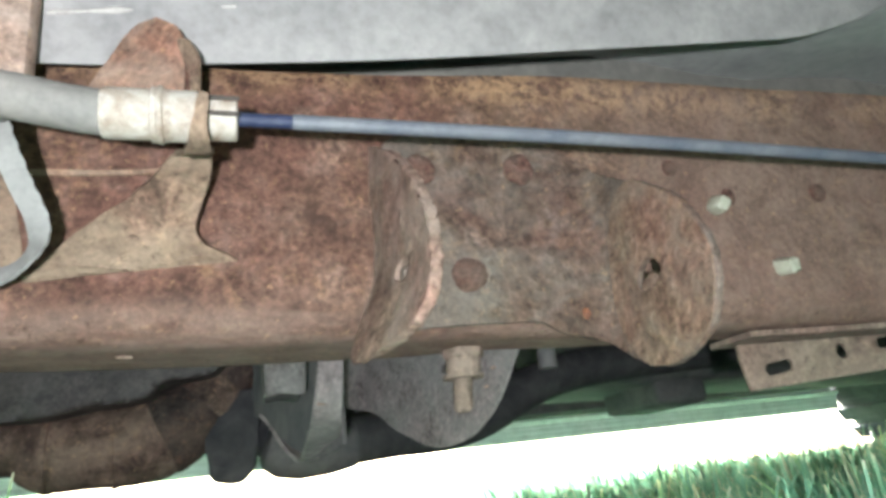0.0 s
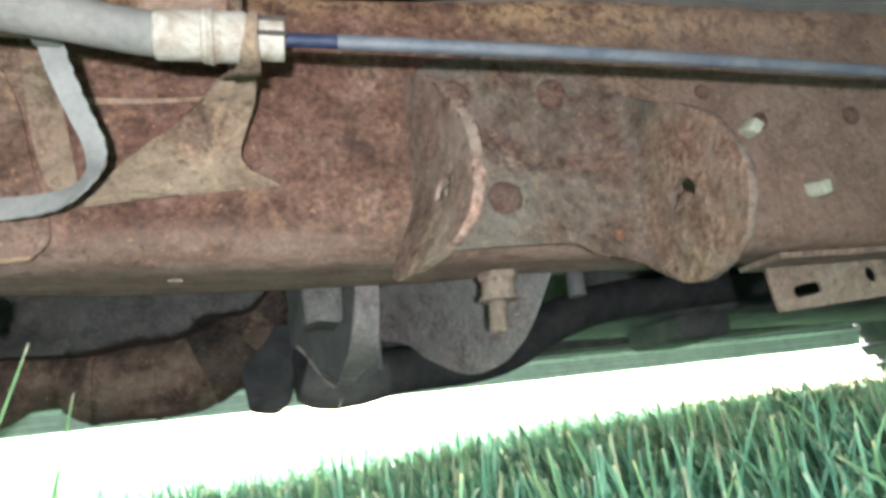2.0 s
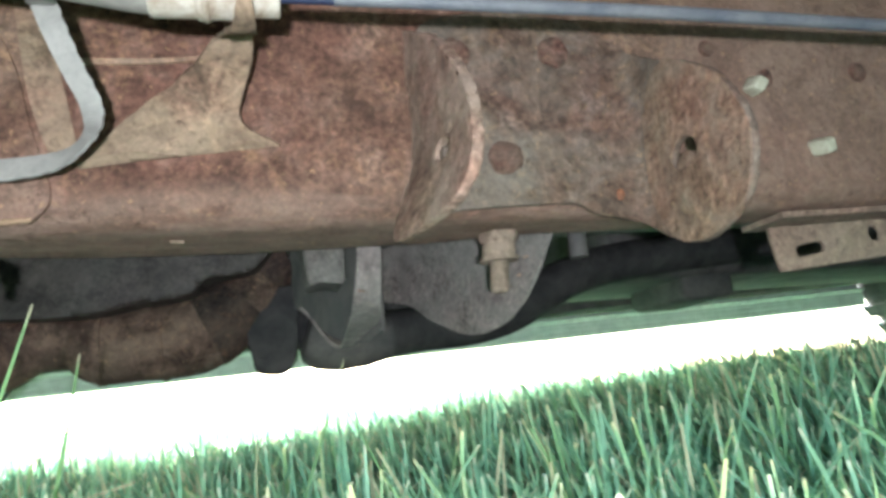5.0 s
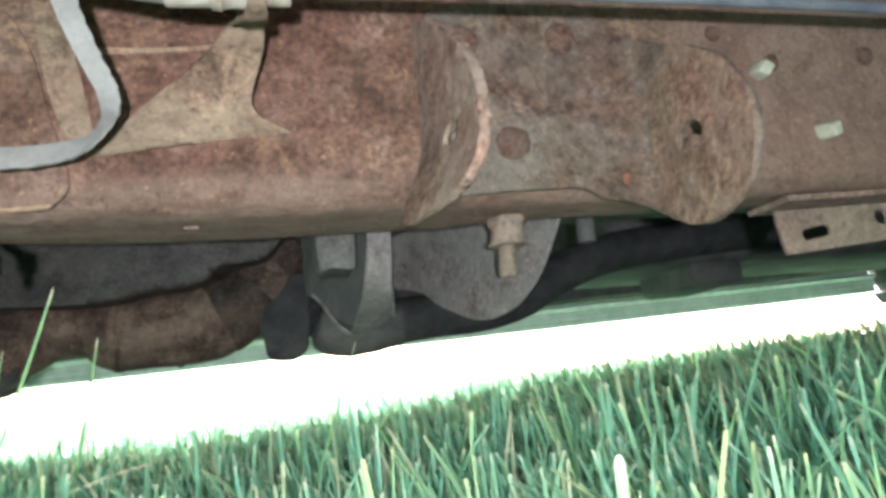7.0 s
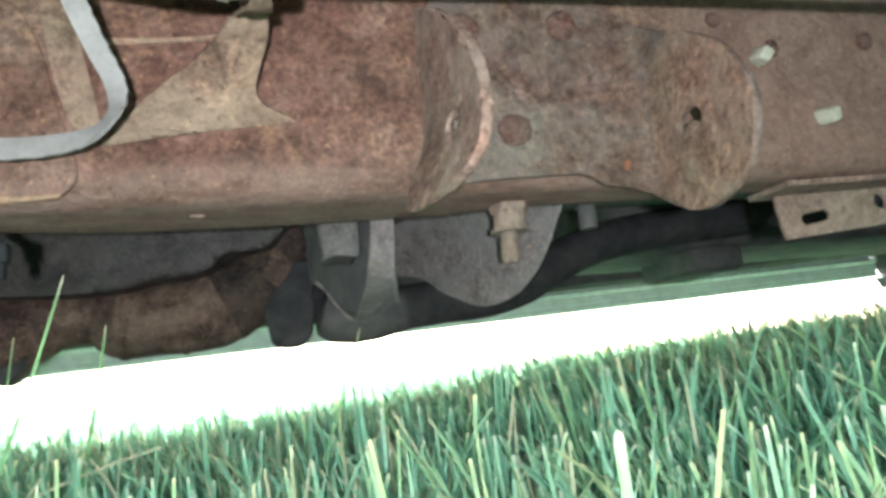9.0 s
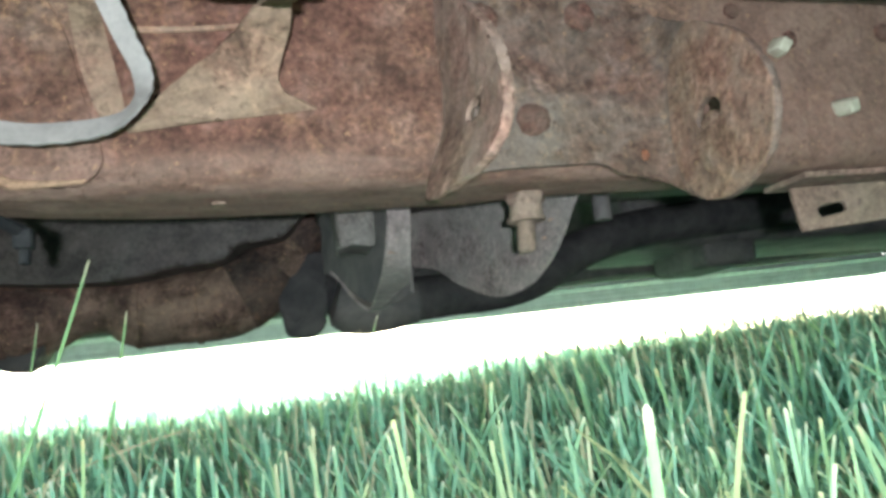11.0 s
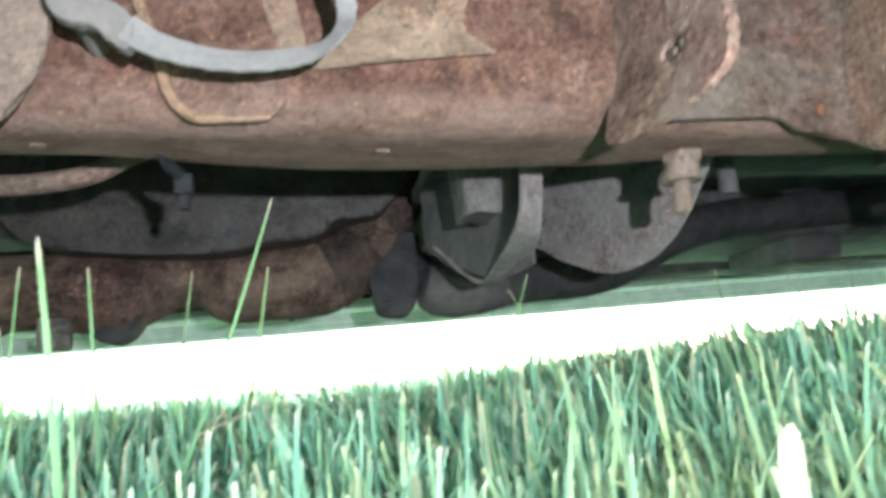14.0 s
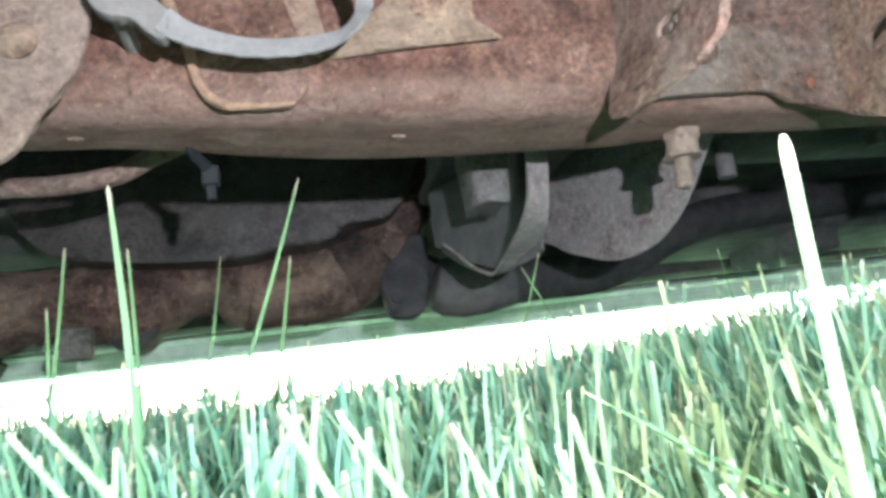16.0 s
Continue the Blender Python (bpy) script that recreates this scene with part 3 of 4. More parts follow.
bm = lathe([(0.0075, -0.003), (0.0075, 0.0), (0.0062, 0.0009), (0.0008, 0.0012)], 16, lambda x, y, z: (0.0868 - z, 0.3565 + x * 0.85, 0.3222 + y * 0.62))
rough_up(bm, 0.0006, 200)
part("pin_stub", bm, CLEVIS, clevis, "dusty pin end behind the pivot hole")
for rx, rz, rr in ((0.139, 0.337, 0.0112), (0.113, 0.405, 0.0100), (0.179, 0.4075, 0.0100)):
    rivet((rx, WEB - 0.0030, rz), rr, clevis, 0.30 if rz < 0.35 else 0.20)
bm = lathe([(0.0030, -0.001), (0.0022, 0.0008), (0.0009, 0.0013)], 12, lambda x, y, z: (0.2115 + x * 0.9, WEB - 0.0052 - z, 0.3120 + y * 1.15))
rough_up(bm, 0.0016, 260)
part("rust_blister", bm, worn("orange_rust", (0.27, 0.105, 0.05), (0.16, 0.078, 0.05), 380, 0.95), clevis, "small bright orange rust blister")

# ---- pale plugs in the web ----
for px, pz, turn in ((0.3255, 0.3870, 35), (0.3685, 0.3425, -15)):
    plug = thing("push_plug", (px, WEB, pz), "pale foam-like plug sticking out of the rail web", "plug", "plugs in the rail")
    bm = block((-0.0056, -0.013, -0.0053), (0.0056, 0.004, 0.0053), 0.0026, 3)
    bm2 = Matrix.Translation((px, WEB - 0.001, pz)) @ Matrix.Rotation(radians(turn), 4, "Y") @ Matrix.Rotation(radians(14), 4, "X")
    for v in bm.verts:
        k = 1.0 - 0.25 * max(0.0, -v.co.y / 0.016)
        v.co = bm2 @ Vector((v.co.x * k, v.co.y, v.co.z * k * 1.15))
    rough_up(bm, 0.0012, 190, px)
    part("plug_body", bm, FOAM, plug)

# ---- cable bracket ----
holder = thing("cable_bracket", (-0.03, 0.39, 0.36), "folded rusty steel bracket that carries the brake cable", "bracket")


def folded(quads, thick, name, mat, label, seed):
    """A bent sheet skinned over rows of points and thickened along its normals."""
    columns = [spline(column, 4) for column in zip(*quads)]
    bm = loft(list(zip(*columns)), closed=False)
    bmesh.ops.subdivide_edges(bm, edges=bm.edges, cuts=1, use_grid_fill=True)
    bm.normal_update()
    got = bmesh.ops.solidify(bm, geom=list(bm.faces), thickness=thick)
    rough_up(bm, 0.0009, 70, seed)
    rough_up(bm, 0.0004, 230, seed)
    bmesh.ops.recalc_face_normals(bm, faces=bm.faces)
    return part(name, bm, mat, holder, label)


folded([[(-0.099, 0.4060, 0.3350), (-0.046, 0.4040, 0.3412), (0.006, 0.4035, 0.3472)],
        [(-0.096, 0.4080, 0.3378), (-0.050, 0.4020, 0.3440), (-0.0140, 0.3935, 0.3560)],
        [(-0.073, 0.406, 0.362), (-0.046, 0.394, 0.3645), (-0.0120, 0.382, 0.3695)],
        [(-0.049, 0.390, 0.3765), (-0.030, 0.379, 0.3785), (-0.0068, 0.366, 0.3790)],
        [(-0.0255, 0.357, 0.3860), (-0.016, 0.351, 0.3858), (-0.0055, 0.345, 0.3850)]], 0.0032, "gusset", BRACKET, "sloping triangular gusset welded to the web along its foot", 2.0)
folded([[(-0.0235, 0.352, 0.3850), (-0.0140, 0.348, 0.3850), (-0.0055, 0.345, 0.3848)],
        [(-0.0195, 0.324, 0.3715), (-0.0120, 0.322, 0.3710), (-0.0050, 0.320, 0.3705)],
        [(-0.0160, 0.300, 0.3605), (-0.0110, 0.298, 0.3600), (-0.0052, 0.296, 0.3600)],
        [(-0.0120, 0.2860, 0.3610), (-0.0100, 0.2850, 0.3605), (-0.0055, 0.2850, 0.3605)],
        [(-0.0108, 0.2835, 0.3660), (-0.0085, 0.2830, 0.3660), (-0.0060, 0.2835, 0.3660)],
        [(-0.0100, 0.2835, 0.3715), (-0.0082, 0.2828, 0.3720), (-0.0062, 0.2835, 0.3715)],
        [(-0.0092, 0.2840, 0.3758), (-0.0081, 0.2835, 0.3766), (-0.0068, 0.2840, 0.3758)]], 0.0022, "tab", BRACKET, "upright tab hooked round the ferrule", 7.0)
folded([[(-0.078, 0.376, 0.413), (-0.046, 0.368, 0.412), (-0.0165, 0.360, 0.408)],
        [(-0.0705, 0.376, 0.4250), (-0.042, 0.368, 0.425), (-0.0155, 0.360, 0.418)],
        [(-0.0595, 0.376, 0.4455), (-0.038, 0.367, 0.441), (-0.0160, 0.359, 0.436)],
        [(-0.0535, 0.3755, 0.4575), (-0.036, 0.3665, 0.454), (-0.0178, 0.3585, 0.446)],
        [(-0.0485, 0.375, 0.4645), (-0.0350, 0.366, 0.4635), (-0.0205, 0.358, 0.4535)],
        [(-0.0435, 0.372, 0.4685), (-0.0345, 0.366, 0.4690), (-0.0250, 0.361, 0.4610)]], 0.0032, "upper_ear", EAR, "upper rounded orange-brown ear", 9.0)
folded([[(-0.0190, 0.362, 0.396), (-0.0115, 0.357, 0.396)], [(-0.0185, 0.357, 0.420), (-0.0115, 0.352, 0.420)],
        [(-0.0190, 0.356, 0.438), (-0.0128, 0.350, 0.437)], [(-0.0225, 0.357, 0.452), (-0.0175, 0.352, 0.449)]], 0.003, "rim", BRACKET, "bent pale rim", 11.0)
bm = block((-0.020, 0.352, 0.392), (-0.0135, 0.4125, 0.432), 0.002)
part("back_web", bm, RAIL, holder)

# ---- parking brake cable ----
CY = 0.298
cable = thing("parking_brake_cable", (0.0, CY, 0.377), "parking brake cable with grey conduit and white nylon ferrule", "brake cable")
path = spline([(-0.70, 0.40, 0.46), (-0.40, 0.35, 0.425), (-0.20, 0.315, 0.401), (-0.120, 0.303, 0.3875), (-0.085, CY + 0.001, 0.3810), (-0.060, CY, 0.3760), (-0.046, CY, 0.3742)], 8)
bm = tube(path, 0.0094, 20)
rough_up(bm, 0.0004, 60)
part("conduit", bm, CONDUIT, cable, "ribless grey rubber conduit")
prof = [(0.0085, 0.0), (0.0102, 0.0006), (0.0107, 0.002), (0.0107, 0.019), (0.0116, 0.0195), (0.0116, 0.0215), (0.0122, 0.0222), (0.0122, 0.0238), (0.0112, 0.0245), (0.0108, 0.028), (0.0108, 0.037), (0.0096, 0.0378), (0.0096, 0.0525), (0.0086, 0.0532), (0.004, 0.0532)]
bm = lathe(prof, 28, lambda x, y, z: (-0.0475 + z, CY + x, 0.3742 + y))
rough_up(bm, 0.0003, 200)
ferrule = part("ferrule", bm, FERRULE, cable, "dirty white nylon ferrule with a flange")
# slot shade as dark strips set proud of the ferrule
for dz in (0.0045, -0.0030):
    bm = slot(0, 0, 0.013, 0.0016)
    dy = -math.sqrt(0.0096 ** 2 - dz * dz)
    bm = plate(bm, 0.0012, lambda u, v, w: (0.0000 + u, CY + dy - 0.0003 - w, 0.3742 + dz + v))
    part("latch_slot_strip", bm, SLOT_SHADE, ferrule, "dark strip painting a latch slot's shade")
path = [(0.0055 + 0.004 * i, CY, 0.3742) for i in range(7)]
part("sleeve", tube(path, 0.0031, 14), BLUE, cable, "short dark blue sleeve")
path = spline([(0.0285, CY, 0.3742), (0.10, CY, 0.3740), (0.20, CY + 0.001, 0.3738), (0.36, CY + 0.006, 0.3735), (0.55, CY + 0.02, 0.377), (0.9, CY + 0.08, 0.40), (1.5, CY + 0.15, 0.44)], 10)
bm = tube(path, 0.0034, 14)
part("sheath", bm, CABLE, cable, "thin dusty blue-grey sheath")

# ---- loose grey strap ----
strap = thing("plastic_strap", (-0.12, 0.35, 0.34), "loose grey plastic strap looped below the conduit", "strap")
mid = spline([(-0.0945, 0.322, 0.388), (-0.0925, 0.334, 0.378), (-0.0870, 0.346, 0.363), (-0.0812, 0.356, 0.349), (-0.0825, 0.361, 0.338), (-0.0935, 0.366, 0.3278), (-0.113, 0.368, 0.3230), (-0.142, 0.368, 0.3222), (-0.170, 0.366, 0.3285), (-0.183, 0.362, 0.3355)], 7)
bm = bmesh.new()
rings = []
for i, p in enumerate(mid):
    ahead = (mid[min(i + 1, len(mid) - 1)] - mid[max(i - 1, 0)]).normalized()
    face = Vector((0.12, -1, 0.10)).normalized()
    wide = ahead.cross(face).normalized()
    turn = glide(i / len(mid), [(0.0, 15.0), (0.30, 5.0), (0.48, 40.0), (0.62, 10.0), (1.0, 0.0)])
    wide = Matrix.Rotation(radians(turn), 3, ahead) @ wide
    out = ahead.cross(wide)
    w, h = 0.0047 * glide(i / len(mid), [(0, 1.15), (0.3, 1.05), (0.5, 0.95), (0.7, 1.25), (1.0, 1.55)]), 0.0007
    jag = 0.00035 * ((i * 7) % 3 - 1)
    rings.append([bm.verts.new(p + a * (w + jag * (a < 0)) * wide + b * h * out) for a, b in ((-1, -1), (1, -1), (1, 1), (-1, 1))])
for r0, r1 in zip(rings, rings[1:]):
    for j in range(4):
        bm.faces.new((r0[j], r0[(j + 1) % 4], r1[(j + 1) % 4], r1[j]))
bm.faces.new(rings[0][::-1])
bm.faces.new(rings[-1])
part("band", bm, STRAP, strap, smooth=False)
bm = block((-0.1005, 0.312, 0.382), (-0.0885, 0.326, 0.3935), 0.0015)
part("buckle", bm, STRAP, strap, "small square buckle on the conduit")
bm = plate(spline([(-0.180, 0.318), (-0.177, 0.331), (-0.186, 0.341), (-0.205, 0.347), (-0.216, 0.346), (-0.213, 0.336), (-0.206, 0.331), (-0.196, 0.3295), (-0.188, 0.322)], 4, True), 0.010, lambda u, v, w: (-0.12 + 1.036 * (u + 0.12), 0.372 - w, 0.132 + 1.036 * (v - 0.132)), bevel=0.0015)
part("clip", bm, CONDUIT, strap, "darker ragged clip at the end")
bm = tube([(-0.208, 0.367, 0.347), (-0.208, 0.385, 0.347), (-0.208, 0.412, 0.347)], 0.0045, 10)
part("peg", bm, CONDUIT, strap)

# ---- hanging bolt below the rail ----
bolt = thing("hanging_bolt", (0.152, 0.466, 0.30), "rusty flanged bolt hanging below the rail", "bolt")
BX, BY = 0.1495, 0.466
spin = lambda x, y, z: (BX + x - 0.06 * z, BY + y + 0.1 * z, 0.3005 - z)
bm = lathe([(0.0145, -0.004), (0.0145, 0.001), (0.0125, 0.003)], 6, spin)
bmesh.ops.bevel(bm, geom=list(bm.edges), offset=0.0008, segments=1, affect="EDGES")
part("hex_head", bm, PLATE, bolt)
bm = lathe([(0.0115, 0.0), (0.0115, 0.011), (0.0105, 0.0125), (0.0135, 0.013), (0.0135, 0.0155), (0.007, 0.0158)], 24, spin)
part("collar", bm, PLATE, bolt, "round collar and washer")
prof = [(0.0066, 0.012)]
for k in range(14):
    prof += [(0.0068, 0.0155 + k * 0.0014), (0.0060, 0.0162 + k * 0.0014)]
prof += [(0.0055, 0.0358), (0.004, 0.0368)]
part("threaded_shank", lathe(prof, 20, spin), PLATE, bolt, "worn threaded shank")

# ---- slotted bracket under the rail ----
slotted = thing("slotted_bracket", (0.50, 0.46, 0.29), "muddy steel bracket with slots bolted under the rail", "bracket")
out = [(0.357, 0.303), (0.3575, 0.290), (0.3615, 0.2645), (0.40, 0.2675), (0.492, 0.275), (0.62, 0.287), (0.80, 0.300), (0.80, 0.325), (0.55, 0.315), (0.44, 0.3085)]
bm = plate(out, 0.004, lambda u, v, w: (u, 0.462 - w, v), [slot(0.390, 0.2805, 0.026, 0.0085, 9), circle(0.4505, 0.290, 0.0058), slot(0.495, 0.296, 0.02, 0.0085, 9), circle(0.56, 0.300, 0.006)], 0.001)
part("face", bm, PLATE, slotted)
bm = plate([(0.343, 0.425), (0.343, 0.470), (0.80, 0.470), (0.80, 0.425), (0.40, 0.425)], 0.004, lambda u, v, w: (u, v, 0.2985 + 0.028 * max(0.0, u - 0.36) + w * 1.0 - 0.001))
part("top_flange", bm, PLATE, slotted)

# ---- crossmember behind the rail ----
cross = thing("crossmember", (0.14, 0.60, 0.30), "dull grey pressed steel crossmember with a deep rounded drop", "crossmember")
SIDE = spline([(0.500, 0.405, 0), (0.535, 0.362, 0), (0.569, 0.3215, 0), (0.582, 0.305, 0), (0.592, 0.2915, 0), (0.604, 0.2780, 0), (0.616, 0.2675, 0), (0.631, 0.2595, 0), (0.655, 0.2547, 0), (0.680, 0.2542, 0), (0.708, 0.2622, 0), (0.744, 0.2785, 0), (0.780, 0.3000, 0), (0.830, 0.311, 0), (0.95, 0.330, 0), (1.10, 0.34, 0)], 4)


def side_sheet(at, y_from, y_to, name, mat, label):
    """One flank of the channel: it runs back askew, with a belly in its lower edge."""
    low_edge = [p for p in SIDE if y_from <= p.x <= y_to]
    skew = lambda y, w: at - 0.4 * (y - 0.6) + w
    bm = loft([[(skew(p.x, 0.0), p.x, p.y), (skew(p.x, 0.0), p.x, p.y + 0.002)]
               + [(skew(p.x, 0.002 * math.sin(3.0 * k)), p.x, p.y + 0.002 + (0.42 - p.y) * k / 8) for k in range(1, 9)] for p in low_edge], closed=False)
    bmesh.ops.solidify(bm, geom=list(bm.faces), thickness=0.003)
    rough_up(bm, 0.0016, 22)
    rough_up(bm, 0.0005, 90)
    bmesh.ops.recalc_face_normals(bm, faces=bm.faces)
    return part(name, bm, mat, cross, label)


side_sheet(0.220, 0.50, 1.10, "flank", FLANK, "dull grey flank with a bellied lower edge")
# recess tone: the inner flank's shade is put into its darker steel
side_sheet(0.106, 0.63, 0.81, "inner_flank", DARK, "flank behind the hanger, coloured darker for its recess shade")
for my, mz, mr in ((0.5985, 0.3125, 0.0036), (0.6090, 0.2980, 0.0030)):
    bm = plate(circle(my, mz, mr, 12, 0.42), 0.0012, lambda u, v, w: (0.220 - 0.4 * (u - 0.6) - 0.0016 - w, u, v))
    rough_up(bm, 0.0008, 240, my)
    part("scrape_mark", bm, MOUNT, cross, "pale scraped spot")
bead = [(0.220 - 0.4 * (y - 0.6) - 0.0005, y, 0.308 - 0.22 * (y - 0.79) + 0.004 * math.sin(40 * y)) for y in (0.74, 0.76, 0.78, 0.80, 0.82)]
part("pressed_bead", tube(bead, [0.0006, 0.0016, 0.002, 0.002, 0.0008], 8), SOOT, cross, "dark pressed bead")
STRAP_ROWS = [((0.0655, 0.572, 0.362), (0.0845, 0.572, 0.362)), ((0.0650, 0.568, 0.318), (0.0842, 0.572, 0.320)), ((0.0612, 0.566, 0.290), (0.0826, 0.582, 0.286)),
              ((0.0615, 0.606, 0.2735), (0.0860, 0.598, 0.2760)), ((0.0612, 0.655, 0.2622), (0.0880, 0.646, 0.2676)), ((0.0600, 0.697, 0.2548), (0.0760, 0.690, 0.2562)),
              ((0.0540, 0.716, 0.2620), (0.0650, 0.735, 0.2630)), ((0.0460, 0.738, 0.2760), (0.0540, 0.770, 0.2770)), ((0.0385, 0.760, 0.2930), (0.0440, 0.800, 0.2940)), ((0.030, 0.775, 0.306), (0.036, 0.815, 0.308))]
left, right = [spline([r[k] for r in STRAP_ROWS], 4) for k in range(2)]
bm = loft([[a.lerp(b, t) for t in (0, 0.33, 0.67, 1.0)] for a, b in zip(left, right)], closed=False)
bmesh.ops.solidify(bm, geom=list(bm.faces), thickness=0.003)
rough_up(bm, 0.0006, 60)
bmesh.ops.recalc_face_normals(bm, faces=bm.faces)
part("hanger", bm, FLANK, cross, "bent hanger strap that hoops back under the mount")
bm = plate([(0.0640, 0.2852), (0.0815, 0.2862), (0.0815, 0.2890), (0.0640, 0.2880)], 0.002, lambda u, v, w: (u, 0.566 + 0.7 * (u - 0.062) - w, v))
part("crease", bm, PLATE, cross, "pale crease")
bm = block((0.027, 0.600, 0.300), (0.058, 0.650, 0.375), 0.004, 2)
bmesh.ops.subdivide_edges(bm, edges=bm.edges, cuts=2, use_grid_fill=True)
for v in bm.verts:
    v.co.x += 0.12 * (v.co.z - 0.30) * (1 if v.co.x > 0.042 else -0.6)
rough_up(bm, 0.004, 60)
part("mount_block", bm, DRIED, cross, "worn grey rubber mount block")
bm = block((0.02, 0.60, 0.372), (0.16, 0.86, 0.392), 0.006)
part("top_web", bm, DARK, cross)
bm = block((0.24, 0.584, 0.345), (0.60, 0.68, 0.40), 0.012)
part("beam", bm, DARK, cross, "dark beam")
bm = tube([(0.270, 0.60, 0.36), (0.270, 0.60, 0.310)], 0.0085, 14)
part("bolt_end", bm, DARK, cross, "short bolt end")
bm = tube([(0.436, 0.60, 0.36), (0.436, 0.60, 0.334)], 0.0085, 14)
part("bolt_end", bm, DARK, cross, "short bolt end")
bm = block((0.10, 0.49, 0.362), (0.24, 0.60, 0.374), 0.003)
part("rail_lug", bm, DARK, cross)

# ---- push-in clip hanging from the rail ----
clip = thing("push_clip", (-0.179, 0.49, 0.30), "black plastic push-in clip hanging from the rail", "clip")
bm = tube(spline([(-0.187, 0.462, 0.3120), (-0.186, 0.468, 0.3050), (-0.182, 0.480, 0.3020), (-0.179, 0.491, 0.3010)], 5), 0.0040, 10, squash=0.5)
part("arm", bm, BLACK, clip)
bm = block((-0.1845, 0.486, 0.2895), (-0.1730, 0.497, 0.3030), 0.002)
part("head", bm, BLACK, clip, "square head")
bm = block((-0.1815, 0.489, 0.2800), (-0.1755, 0.496, 0.290), 0.001)
part("pin", bm, BLACK, clip)

# ---- hose behind the rail ----
hose = thing("brake_hose", (-0.3, 0.55, 0.31), "dusty brown hose sagging behind the rail", "hose")
bm = tube(spline([(-0.55, 0.54, 0.345), (-0.42, 0.56, 0.320), (-0.33, 0.56, 0.3185), (-0.295, 0.56, 0.3185), (-0.255, 0.56, 0.3245), (-0.225, 0.555, 0.337), (-0.17, 0.535, 0.352), (-0.12, 0.50, 0.36)], 7), 0.0075, 14)
part("hose_body", bm, PLATE, hose)

# ---- transmission with its pan ----
gearbox = thing("transmission", (-0.2, 0.9, 0.42), "dark grey transmission with a cast oil pan", "transmission")
out = spline([(-0.60, 0.47), (-0.455, 0.435), (-0.445, 0.392), (-0.433, 0.371), (-0.412, 0.347), (-0.386, 0.335), (-0.310, 0.3255), (-0.247, 0.322), (-0.190, 0.3225), (-0.145, 0.332), (-0.110, 0.3345), (-0.086, 0.3395), (-0.074, 0.3515), (-0.062, 0.3565), (-0.030, 0.3600), (-0.014, 0.3655), (0.004, 0.388), (0.020, 0.412), (0.026, 0.47), (-0.1, 0.49), (-0.35, 0.49)], 5, True)
bm = plate(out, 0.36, lambda u, v, w: (u, 0.855 + w, v + 0.06 * w), bevel=0.008)
part("oil_pan", bm, PAN, gearbox, "cast pan with a stepped lower edge")
bm = tube([(-0.9, 1.03, 0.56), (-0.5, 1.03, 0.55), (-0.2, 1.03, 0.53), (0.1, 1.03, 0.50), (0.35, 1.03, 0.47)], [0.20, 0.18, 0.15, 0.11, 0.09], 24)
part("casing", bm, DARK, gearbox)
bm = tube([(0.3, 1.03, 0.47), (2.0, 1.03, 0.46)], 0.045, 18)
part("drive_shaft", bm, DARK, gearbox, "dark drive shaft")

# ---- exhaust ----
exhaust = thing("exhaust_pipe", (-0.2, 0.95, 0.28), "rusty exhaust pipe with a burnt catalytic converter", "exhaust pipe")
EY = 0.945
way = spline([(-1.2, 0.031, 0.310), (-0.62, 0.036, 0.300), (-0.50, 0.050, 0.295), (-0.40, 0.052, 0.292), (-0.345, 0.056, 0.288), (-0.312, 0.053, 0.289), (-0.268, 0.042, 0.300), (-0.228, 0.041, 0.300), (-0.205, 0.049, 0.292), (-0.185, 0.0515, 0.290), (-0.130, 0.0535, 0.292), (-0.098, 0.0555, 0.296), (-0.072, 0.056, 0.305), (-0.046, 0.052, 0.322), (-0.022, 0.047, 0.348), (0.002, 0.044, 0.378), (0.022, 0.042, 0.412), (0.036, 0.040, 0.450), (0.044, 0.040, 0.500), (0.046, 0.040, 0.56)], 4)
way = [Vector((p.x, p.y - 0.007, p.z + 0.006)) if p.x > -0.45 else p for p in way]
cut = [p for p in way if p.x < -0.062]
bm = tube([(p.x, EY, p.z) for p in cut], [p.y for p in cut], 28)
rough_up(bm, 0.003, 18)
rough_up(bm, 0.0012, 70)
part("converter", bm, PIPE, exhaust, "burnt rust converter body")
bend = way[len(cut) - 3:]
bm = tube([(p.x, EY, p.z) for p in bend], [p.y * glide(i / len(bend), [(0.0, 1.03), (0.10, 1.03), (0.16, 0.97), (1.0, 0.98)]) for i, p in enumerate(bend)], 28)
rough_up(bm, 0.003, 18)
rough_up(bm, 0.0012, 70)
part("elbow", bm, ELBOW, exhaust, "sooty brown elbow turning up towards the floor")
ring = [p for p in bend if -0.034 < p.x < -0.004]
bm = tube([(p.x, EY, p.z) for p in ring], [p.y * (1.0 if i in (0, len(ring) - 1) else 1.07) for i, p in enumerate(ring)], 28)
rough_up(bm, 0.002, 40)
part("clamp_ring", bm, PIPE, exhaust, "brown rusty clamp ring")
for bx, bw, bz, br in ((-0.385, 0.010, 0.297, 0.0460), (-0.345, 0.006, 0.294, 0.0495), (-0.197, 0.004, 0.2965, 0.0440), (-0.128, 0.003, 0.298, 0.0466)):
    bm = tube([(bx - bw, EY, bz), (bx - bw * 0.8, EY, bz), (bx + bw * 0.8, EY, bz), (bx + bw, EY, bz)], [br, br + 0.0022, br + 0.0022, br], 28)
    rough_up(bm, 0.003, 18)
    part("seam_band", bm, PIPE, exhaust, "raised seam band")
